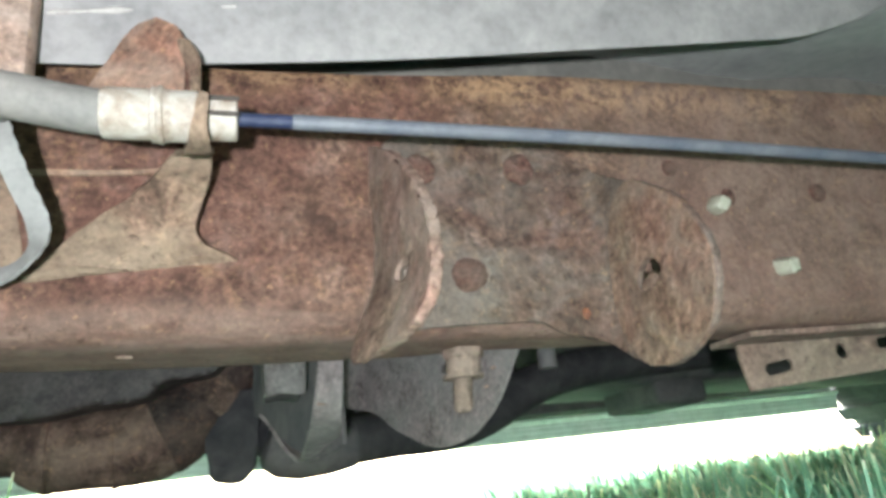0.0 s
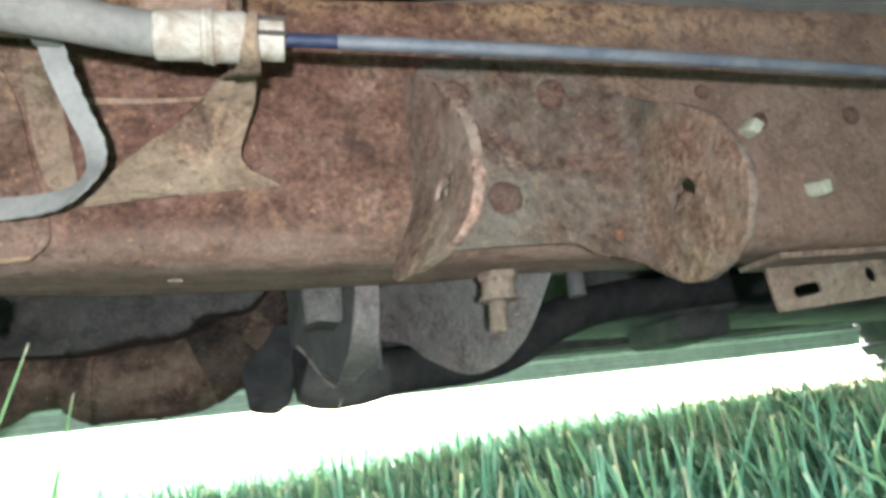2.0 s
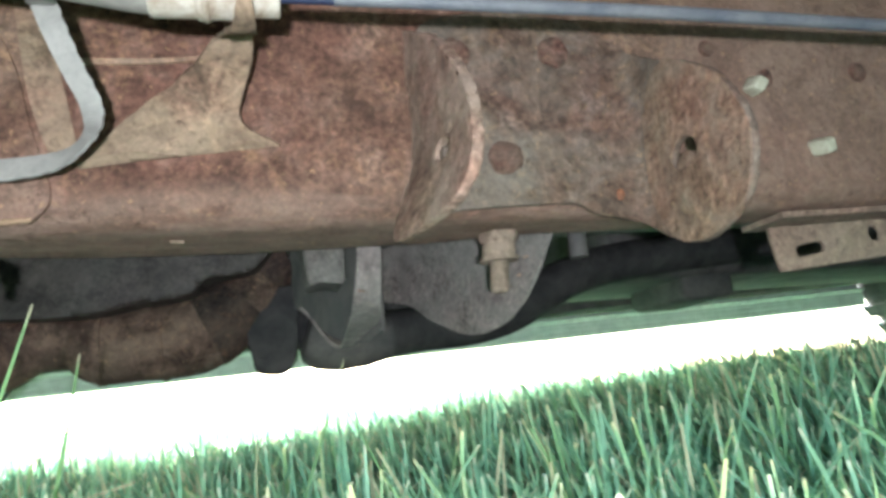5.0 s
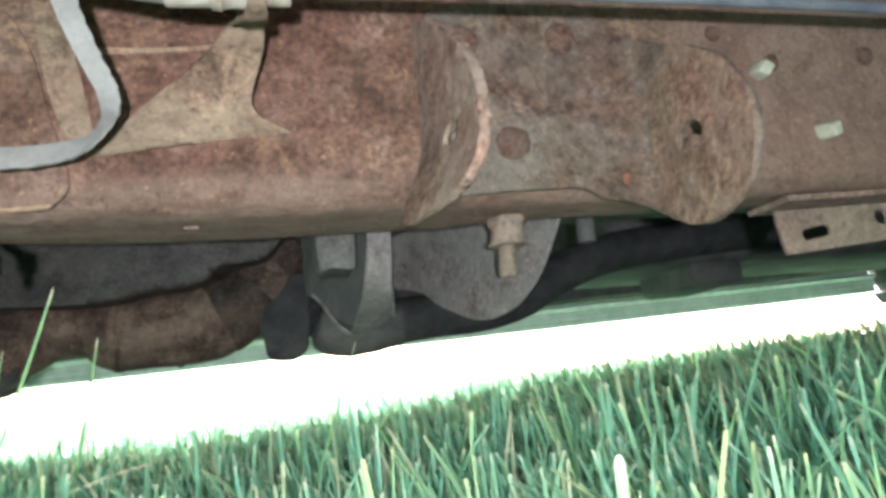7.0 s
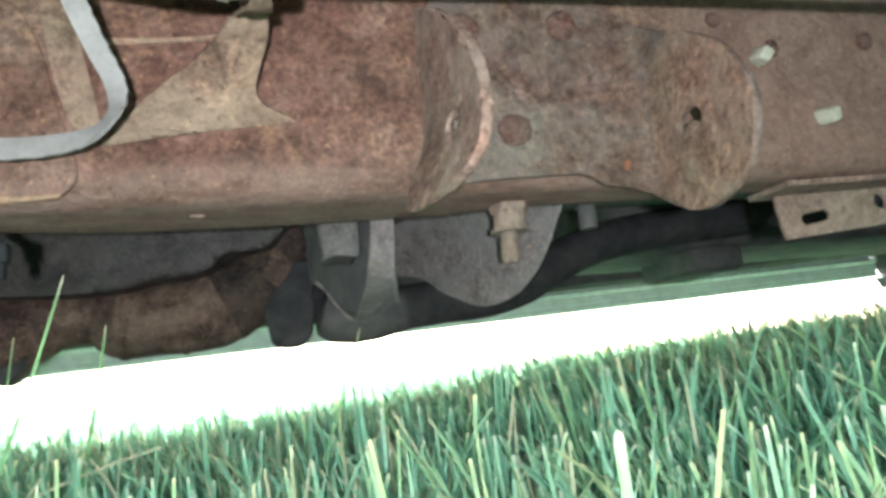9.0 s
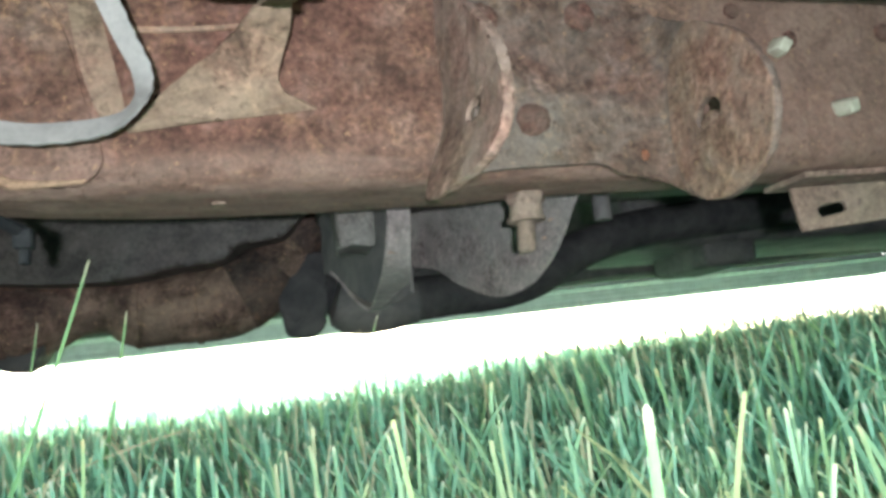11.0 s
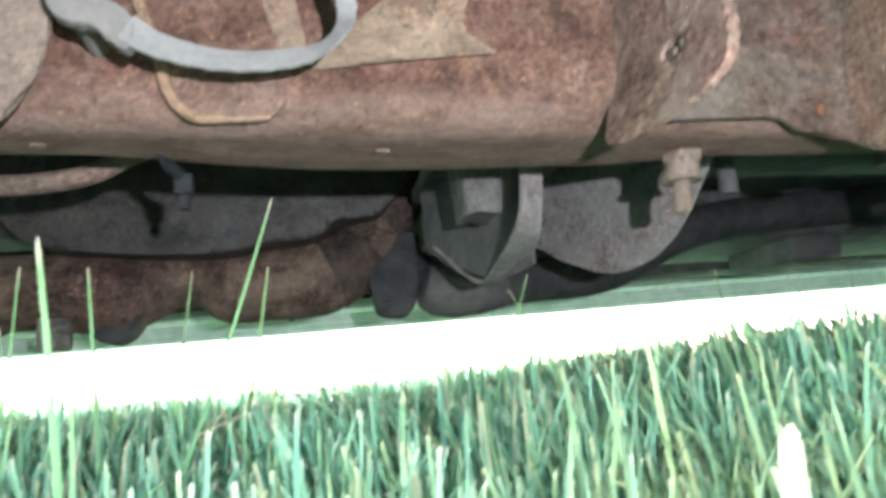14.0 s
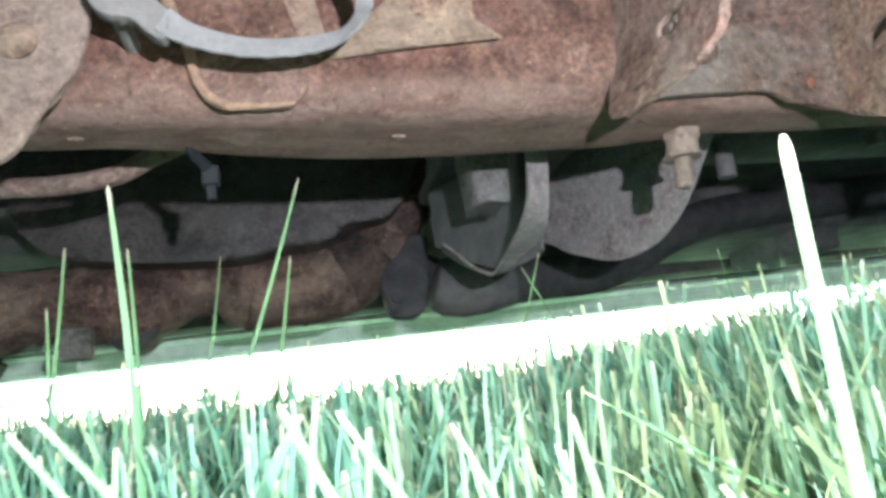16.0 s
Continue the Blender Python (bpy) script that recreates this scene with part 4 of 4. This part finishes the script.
bm = plate(spline([(-0.356, 0.270), (-0.352, 0.243), (-0.338, 0.233), (-0.322, 0.233), (-0.306, 0.246), (-0.300, 0.270)], 4, True), 0.05, lambda u, v, w: (u, EY - 0.025 + w, v), bevel=0.004)
part("clamp_foot", bm, SOOT, exhaust, "dark lower half of the clamp")
bm = plate(spline([(-0.034, 0.345), (-0.030, 0.300), (-0.026, 0.270), (-0.019, 0.250), (-0.002, 0.244), (0.018, 0.250), (0.029, 0.268), (0.032, 0.315), (0.034, 0.352)], 5, True), 0.030, lambda u, v, w: (u, 0.915 + w, v), bevel=0.006)
rough_up(bm, 0.003, 40)
part("flange", bm, SOOT, exhaust, "dark hanging flange lug")
bm = tube([(-0.010, 0.905, 0.272), (-0.010, 0.950, 0.272)], 0.010, 6)
part("flange_bolt", bm, SOOT, exhaust)
bm = tube([(0.040, EY, 0.292), (0.046, EY, 0.290), (0.060, EY, 0.286), (0.085, EY, 0.282), (0.118, EY, 0.280), (0.15, EY, 0.280)], [0.022, 0.034, 0.040, 0.040, 0.034, 0.028], 26)
rough_up(bm, 0.002, 30)
part("cone", bm, DARK, exhaust, "dull grey cone")
path = spline([(0.010, 1.0, 0.33), (0.05, 0.97, 0.300), (0.10, EY, 0.284), (0.20, 0.97, 0.290), (0.32, 0.99, 0.303), (0.5, 1.0, 0.37), (0.9, 1.0, 0.40)], 7)
bm = tube(path, 0.030, 20)
part("tail_pipe", bm, SOOT, exhaust, "dark outlet pipe")
bm = block((-0.055, EY - 0.01, 0.34), (-0.015, EY + 0.01, 0.42), 0.004)
part("hanger", bm, DARK, exhaust, "hanger up to the casing")
bm = block((-0.400, 0.885, 0.225), (-0.365, 0.905, 0.262), 0.005)
part("shield_tab", bm, DRIED, exhaust, "pale heat shield tab")
bm = plate(spline([(0.006, 0.405), (0.030, 0.401), (0.056, 0.402), (0.070, 0.45), (0.0, 0.45)], 3, True), 0.006, lambda u, v, w: (u, 0.90 + w, v))
part("shield", bm, PIPE, exhaust, "brown heat shield corner")

# ---- fuel tank ----
tank = thing("fuel_tank", (1.0, 1.15, 0.45), "large dark fuel tank hung between the rails", "fuel tank")
bm = block((0.50, 1.0, 0.345), (1.75, 1.27, 0.56), 0.03, 4)
part("tank_body", bm, DARK, tank)
bm = block((0.64, 1.02, 0.310), (0.735, 1.2, 0.36), 0.012, 3)
part("strap_lug", bm, DARK, tank, "lower mounting lug")

# ---- the other frame rail ----
other = thing("frame_rail", (0.1, 1.33, 0.42), "dark far frame rail of the truck in shade", "frame rail")
bm = loft([[(x, 1.36, 0.316 + 0.032 * x), (x, 1.345, 0.310 + 0.032 * x), (x, 1.31, 0.310 + 0.032 * x), (x, 1.296, 0.316 + 0.032 * x), (x, 1.294, 0.40), (x, 1.294, 0.505), (x, 1.30, 0.512), (x, 1.36, 0.512)] for x in [-1.6 + 0.1 * i for i in range(44)]])
rough_up(bm, 0.003, 9)
part("rail_body", bm, DARK, other)
for hx in (-0.45, -0.1, 0.25):
    bm = block((hx, 1.286, 0.39), (hx + 0.03, 1.297, 0.42), 0.003)
    part("clip", bm, SOOT, other)

# ---- body: floor, inner sill, outer sills ----
body = thing("truck_body", (0.4, 0.9, 0.7), "dusty grey truck body floor seen from below", "truck body")
bm = loft([[(x, y, 0.585 + 0.02 * math.cos(9 * y) + 0.006 * math.sin(23 * x)) for y in [-0.06 + 0.05 * k for k in range(33)]] for x in [-2.2 + 0.06 * i for i in range(95)]], closed=False)
bmesh.ops.solidify(bm, geom=list(bm.faces), thickness=0.004)
part("floor_pan", bm, SHEET, body, "dull grey corrugated floor sheet")
sill = [(-0.60, 0.447), (-0.25, 0.447), (-0.092, 0.450), (-0.017, 0.456), (0.099, 0.469), (0.215, 0.486), (0.355, 0.507), (0.405, 0.515), (0.440, 0.5255), (0.475, 0.5395), (0.509, 0.556), (0.56, 0.582)]
low = spline([(x, 0, z) for x, z in sill], 5)
bm = loft([[(p.x, 0.3845, p.z - 0.0005), (p.x, 0.384, p.z + 0.001), (p.x, 0.383, p.z + 0.004), (p.x, 0.380, p.z + 0.03), (p.x, 0.372, p.z + 0.050), (p.x, 0.345, p.z + 0.057), (p.x, 0.31, max(p.z + 0.10, 0.58)), (p.x, 0.305, 0.61)] for p in low], closed=False)
bmesh.ops.solidify(bm, geom=list(bm.faces), thickness=0.002)
part("inner_sill", bm, PAINT, body, "pale dusty inner sill with a curved lower edge")
# chipped paint and the fold's ridge highlight, both put into one white bead
crease = [p for p in low if -0.10 < p.x < 0.20]
bm = tube([(p.x, 0.3785, 0.4765 + 0.15 * (p.x + 0.097)) for p in crease], [0.0019 * glide(p.x, [(0.02, 1.0), (0.06, 0.6), (0.2, 0.4)]) * max(0.12, 0.7 + 1.5 * noise.noise(Vector((p.x * 60, 0, 0)))) for p in crease], 8)
part("crease_highlight", bm, worn("chipped_paint_highlight", (0.52, 0.47, 0.44), (0.32, 0.28, 0.26), 140, 0.7), body, "pale chipped crease in the sill with its ridge highlight painted in")
bm = plate(spline([(0.05, 0.500), (0.42, 0.508), (0.75, 0.505), (1.6, 0.51), (1.6, 0.60), (0.05, 0.60)], 4, True), 0.004, lambda u, v, w: (u, 0.53 + w, v))
part("floor_brace", bm, BRACE, body, "dull brownish floor brace")
bm = block((-0.150, 0.354, 0.4125), (-0.0925, 0.372, 0.60), 0.003)
rough_up(bm, 0.001, 90)
part("body_mount", bm, MOUNT, body, "rusty body mount bracket")


def sill_rail(y0, sign, z0):
    """Outer sill with pressed ridges along its inner face."""
    prof = [(0.002, -0.003), (0.0, 0.0), (0.001, 0.008), (0.0025, 0.009), (0.0025, 0.011), (0.001, 0.012), (0.002, 0.020), (0.004, 0.021), (0.004, 0.023), (0.002, 0.024), (0.004, 0.030), (-0.006, 0.036), (-0.007, 0.039), (-0.004, 0.0415), (0.014, 0.044), (0.020, 0.060), (0.020, 0.075), (0.010, 0.10), (0.03, 0.30), (0.06, 0.31), (0.06, -0.003)]
    return loft([[(x, y0 + sign * (u - 0.06), z0 + 0.0255 * x + v) for u, v in prof] for x in [-0.95 + 0.1 * i for i in range(25)]])


# the second, near sill is out of view, added to cut daylight underneath
for sy, ss, sz in ((1.56, 1, 0.2825), (-0.08, -1, 0.308)):
    bm = sill_rail(sy, ss, sz)
    part("outer_sill", bm, ROCKER, body, "pale ridged outer sill")
# box out of view, added to keep sun and sky off the ground below
bm = block((-2.2, -0.10, 0.60), (3.4, 1.60, 1.25), 0.05, 3)
part("unseen_body_shell", bm, PAINT, body, "plain grey body shell, unseen, added to cast shade")
for lx in (-0.7, 1.9):
    bm = block((lx, 0.44, 0.44), (lx + 0.06, 1.36, 0.62), 0.01)
    part("body_bolster", bm, DARK, body, "dark cross bolster")

# ---- far wheels ----
wheel = thing("wheel", (0, 0, 0), "dark truck wheel standing in the grass", "wheel", "wheels")
turn_y = lambda x, y, z: (x, z, y)
R = 0.36
prof = [(0.20, -0.10), (0.22, -0.115), (0.30, -0.122), (R - 0.02, -0.108), (R - 0.004, -0.09), (R, -0.05), (R, 0.05), (R - 0.004, 0.09), (R - 0.02, 0.108), (0.30, 0.122), (0.22, 0.115), (0.20, 0.10)]
tyre = part("tyre", lathe(prof, 64, turn_y), TYRE, wheel)
for k in range(40):
    a = 2 * math.pi * k / 40
    bm = block((-0.018, -0.105, -0.006), (0.018, 0.105, 0.006), 0.002, 1)
    for v in bm.verts:
        v.co = Matrix.Rotation(a, 3, "Y") @ (v.co + Vector((0.006 * math.sin(v.co.y * 60), 0, R)))
    part("tread_lug", bm, TYRE, tyre)
part("rim", lathe([(0.205, -0.10), (0.19, -0.08), (0.12, -0.03), (0.05, -0.05), (0.05, 0.05), (0.12, 0.05), (0.19, 0.08), (0.205, 0.10)], 40, turn_y), STEEL, wheel)
wheel.location = (-1.02, 1.44, lie(-1.02, 1.44) + R - 0.004)
# near wheels: never in view, added to block side light under the truck
for wy in (0.10,):
    for wx in (-1.02, 1.79):
        copy_thing(wheel, pose(wx, wy, lie(wx, wy) + R - 0.004, 0, 33 * wx, 0))
copy_thing(wheel, pose(1.79, 1.44, lie(1.79, 1.44) + R - 0.004, 0, 20, 0))


# ---- grass ----
def blades(count, xr, yr, length, width, seed, cut, keep=None):
    """Vertices, faces and map of many thin bent blades."""
    rng = np.random.default_rng(seed)
    x, y = rng.uniform(*xr, count), rng.uniform(*yr, count)
    if keep is not None:
        ok = keep(x, y)
        x, y = x[ok], y[ok]
    n = len(x)
    L = rng.uniform(*length, n) * (0.75 + 0.45 * rng.random(n) ** 2.5)
    W = rng.uniform(*width, n)
    swept = np.clip((x + 0.10) / 0.45, 0.0, 1.0) * (y < 1.7)        # the lawn lies over to one side further along
    head = np.where(rng.random(n) < 0.35 + 0.45 * swept, np.pi + rng.normal(0, 0.7, n), rng.uniform(0, 2 * np.pi, n))
    lean = np.clip(rng.normal(0.17 + 0.22 * swept, 0.18, n), -0.1, 1.0)
    L = L * (1 + 0.22 * swept)
    bend = rng.normal(0.25, 0.30, n)
    face = head + np.pi / 2 + rng.normal(0, 0.5, n)
    blunt = np.where(rng.random(n) < cut, 0.55, 0.06)
    verts, uvs = [], []
    steps = np.array([0.0, 0.3, 0.58, 0.82, 1.0])
    px, py, pz = x.copy(), y.copy(), np.array([lie(a, b) for a, b in zip(x, y)]) - 0.006
    ang = lean.copy()
    last = 0.0
    for s in steps:
        ds = (s - last) * L
        px = px + np.cos(head) * np.sin(ang) * ds
        py = py + np.sin(head) * np.sin(ang) * ds
        pz = pz + np.cos(ang) * ds
        ang = ang + bend * (s - last) * 2.0
        last = s
        taper = (0.75 + 0.25 * min(1.0, s * 3)) * (1 - s ** 3) + blunt * s ** 3
        hw = 0.5 * W * taper
        for side in (-1, 1):
            verts.append(np.stack([px + side * hw * np.cos(face), py + side * hw * np.sin(face), pz], 1))
            uvs.append(np.stack([np.full(n, 0.5 + 0.5 * side), np.full(n, s)], 1))
    k = len(verts)
    V = np.stack(verts, 1).reshape(-1, 3)
    U = np.stack(uvs, 1).reshape(-1, 2)
    quad = np.array([[2 * i, 2 * i + 1, 2 * i + 3, 2 * i + 2] for i in range(len(steps) - 1)])
    F = (np.arange(n)[:, None, None] * k + quad[None]).reshape(-1, 4)
    return V, F, U


def grass_object(name, sets, mats, label):
    V, F, U, M, off = [], [], [], [], 0
    for v, f, u, *m in sets:
        V.append(v), F.append(f + off), U.append(u), M.append(np.full(len(f), m[0] if m else 0, dtype=np.int32))
        off += len(v)
    V, F, U = np.concatenate(V), np.concatenate(F), np.concatenate(U)
    me = bpy.data.meshes.new(name)
    me.vertices.add(len(V))
    me.vertices.foreach_set("co", V.ravel())
    me.loops.add(F.size)
    me.loops.foreach_set("vertex_index", F.ravel().astype(np.int32))
    me.polygons.add(len(F))
    me.polygons.foreach_set("loop_start", np.arange(0, F.size, 4, dtype=np.int32))
    me.update(calc_edges=True)
    layer = me.uv_layers.new(name="along")
    layer.data.foreach_set("uv", U[F.ravel()].ravel().astype(np.float32))
    for mat in mats:
        me.materials.append(mat)
    me.polygons.foreach_set("material_index", np.concatenate(M))
    me.validate()
    return tagged(new(name, me), label, "grass", kind="stuff")


def straws(count, seed):
    """Thin dry stems that lie across the blades."""
    rng = np.random.default_rng(seed)
    V, F, U = [], [], []
    for _ in range(count):
        x, y = rng.uniform(-0.7, 1.1), rng.uniform(0.2, 0.95)
        a, tilt, length = rng.uniform(-0.5, 0.5) + (math.pi if rng.random() < 0.5 else 0.0), rng.normal(0.05, 0.22), rng.uniform(0.05, 0.13)
        p = Vector((x, y, lie(x, y) + rng.uniform(0.02, 0.068)))
        d = Vector((math.cos(a) * math.cos(tilt), math.sin(a) * math.cos(tilt), math.sin(tilt)))
        up, w, base = Vector((0, -0.3, 1)).normalized(), rng.uniform(0.0003, 0.0006), len(V)
        for k in range(5):
            q = p + d * length * (k / 4 - 0.5) + Vector((0, 0, -0.03 * length * (k / 2 - 1) ** 2))
            V += [q - up * w, q + up * w]
            U += [(0, 0.5), (1, 0.5)]
        F += [[base + 2 * k, base + 2 * k + 2, base + 2 * k + 3, base + 2 * k + 1] for k in range(4)]
    return np.array(V), np.array(F), np.array(U)


STRAW = worn("dry_straw", (0.27, 0.22, 0.14), (0.42, 0.35, 0.23), 60, 0.7)
clear = lambda x, y: (y > 0.15 + 0.10 * np.abs(x + 0.05)) | (y < -0.3)
grass_object("grass", [
    blades(11500, (-0.70, 0.90), (0.14, 0.45), (0.055, 0.088), (0.0018, 0.0033), 1, 0.55, clear),
    blades(15000, (-0.85, 1.35), (0.45, 0.90), (0.062, 0.092), (0.0020, 0.0038), 6, 0.5),
    blades(16000, (-1.3, 2.2), (0.90, 1.6), (0.062, 0.092), (0.0026, 0.0046), 2, 0.5),
    blades(16000, (-2.2, 3.6), (1.5, 3.2), (0.065, 0.10), (0.004, 0.007), 3, 0.4),
    blades(14000, (-7.0, 9.0), (3.2, 9.0), (0.06, 0.10), (0.010, 0.018), 4, 0.3),
    blades(5000, (-1.6, 1.8), (-1.6, -0.3), (0.06, 0.09), (0.003, 0.005), 5, 0.5),
    (*straws(90, 11), 1),
], [GRASS, STRAW], "dense green lawn grass with pale mown tips")


# ---- tall stalks that stand clear of the lawn ----
def stalk(tip, foot, width, bow=0.0, blunt=0.35):
    """One long blade from foot to tip, folded along its middle."""
    tip, foot = Vector(tip), Vector((foot[0], foot[1], lie(foot[0], foot[1]) - 0.004))
    ob = thing("grass_stalk", foot, "single tall pale green grass stalk standing above the lawn", "grass stalk", "tall grass stalks")
    side = Vector((1, 0.15, 0)).normalized()
    bm = bmesh.new()
    layer = bm.loops.layers.uv.new("along")
    rows = []
    steps = [0.0, 0.14, 0.28, 0.42, 0.56, 0.70, 0.82, 0.90, 0.95, 0.98, 0.993, 1.0]
    n = len(steps)
    for i, t in enumerate(steps):
        p = foot.lerp(tip, t) + side * bow * math.sin(math.pi * t)
        w = 0.5 * width * (1.0 - (1 - blunt) * t ** 2.5) * (0.3 + 0.7 * math.sqrt(min(1.0, 60 * (1 - t))))
        rows.append([bm.verts.new(p - side * w), bm.verts.new(p + Vector((0, 0.22 * w, 0))), bm.verts.new(p + side * w)])
    for i in range(n - 1):
        for j in range(2):
            f = bm.faces.new((rows[i][j], rows[i][j + 1], rows[i + 1][j + 1], rows[i + 1][j]))
            for loop, t in zip(f.loops, (i, i, i + 1, i + 1)):
                loop[layer].uv = (0.5, steps[t])
    return part("blade", bm, STALK, ob)


for tip, foot, width, bow in (
        ((-0.1215, 0.415, 0.2665), (-0.188, 0.42), 0.0026, 0.003),
        ((-0.132, 0.555, 0.253), (-0.160, 0.55), 0.0034, 0.002),
        ((-0.1825, 0.260, 0.214), (-0.171, 0.26), 0.0028, 0.002),
        ((-0.217, 0.430, 0.235), (-0.208, 0.43), 0.0026, 0.001),
        ((-0.246, 0.420, 0.235), (-0.262, 0.42), 0.0022, 0.002),
        ((-0.258, 0.430, 0.205), (-0.256, 0.43), 0.0022, 0.001),
        ((-0.177, 0.510, 0.245), (-0.205, 0.51), 0.0016, 0.003),
        ((0.043, 0.500, 0.231), (-0.012, 0.50), 0.0018, 0.002),
        ((0.030, 0.505, 0.222), (0.090, 0.51), 0.0018, 0.002),
        ((0.220, 0.560, 0.236), (0.235, 0.56), 0.0018, 0.001),
        ((-0.0655, 0.0900, 0.1580), (-0.0645, 0.0905), 0.0025, -0.0004),
        ((0.0636, 0.160, 0.1770), (0.067, 0.16), 0.0035, -0.001),
        ((0.0172, 0.100, 0.1698), (0.0160, 0.10), 0.0034, 0.000),
        ((-0.0238, 0.088, 0.1713), (-0.0220, 0.088), 0.0030, 0.001),
        ((-0.245, 0.165, 0.145), (-0.175, 0.15), 0.0030, 0.001),
        ((-0.166, 0.150, 0.138), (-0.095, 0.155), 0.0030, 0.001),
        ((-0.170, 0.152, 0.1352), (-0.106, 0.152), 0.0028, 0.001),
        ((-0.126, 0.140, 0.1350), (-0.086, 0.14), 0.0033, 0.001),
        ((-0.117, 0.140, 0.1330), (-0.060, 0.14), 0.0030, -0.001),
        ((-0.095, 0.160, 0.1285), (-0.060, 0.16), 0.0026, 0.001),
        ((-0.078, 0.140, 0.114), (-0.062, 0.14), 0.0028, 0.000),
        ((-0.053, 0.200, 0.1320), (0.064, 0.21), 0.0022, 0.001),
        ((-0.019, 0.140, 0.127), (0.000, 0.15), 0.0030, -0.001),
        ((-0.094, 0.150, 0.124), (-0.084, 0.15), 0.0022, 0.001),
        ((0.090, 0.200, 0.150), (0.150, 0.20), 0.0022, 0.001)):
    stalk(tip, foot, width, bow, 0.8 if foot[1] < 0.17 and tip[2] > 0.155 else 0.35)
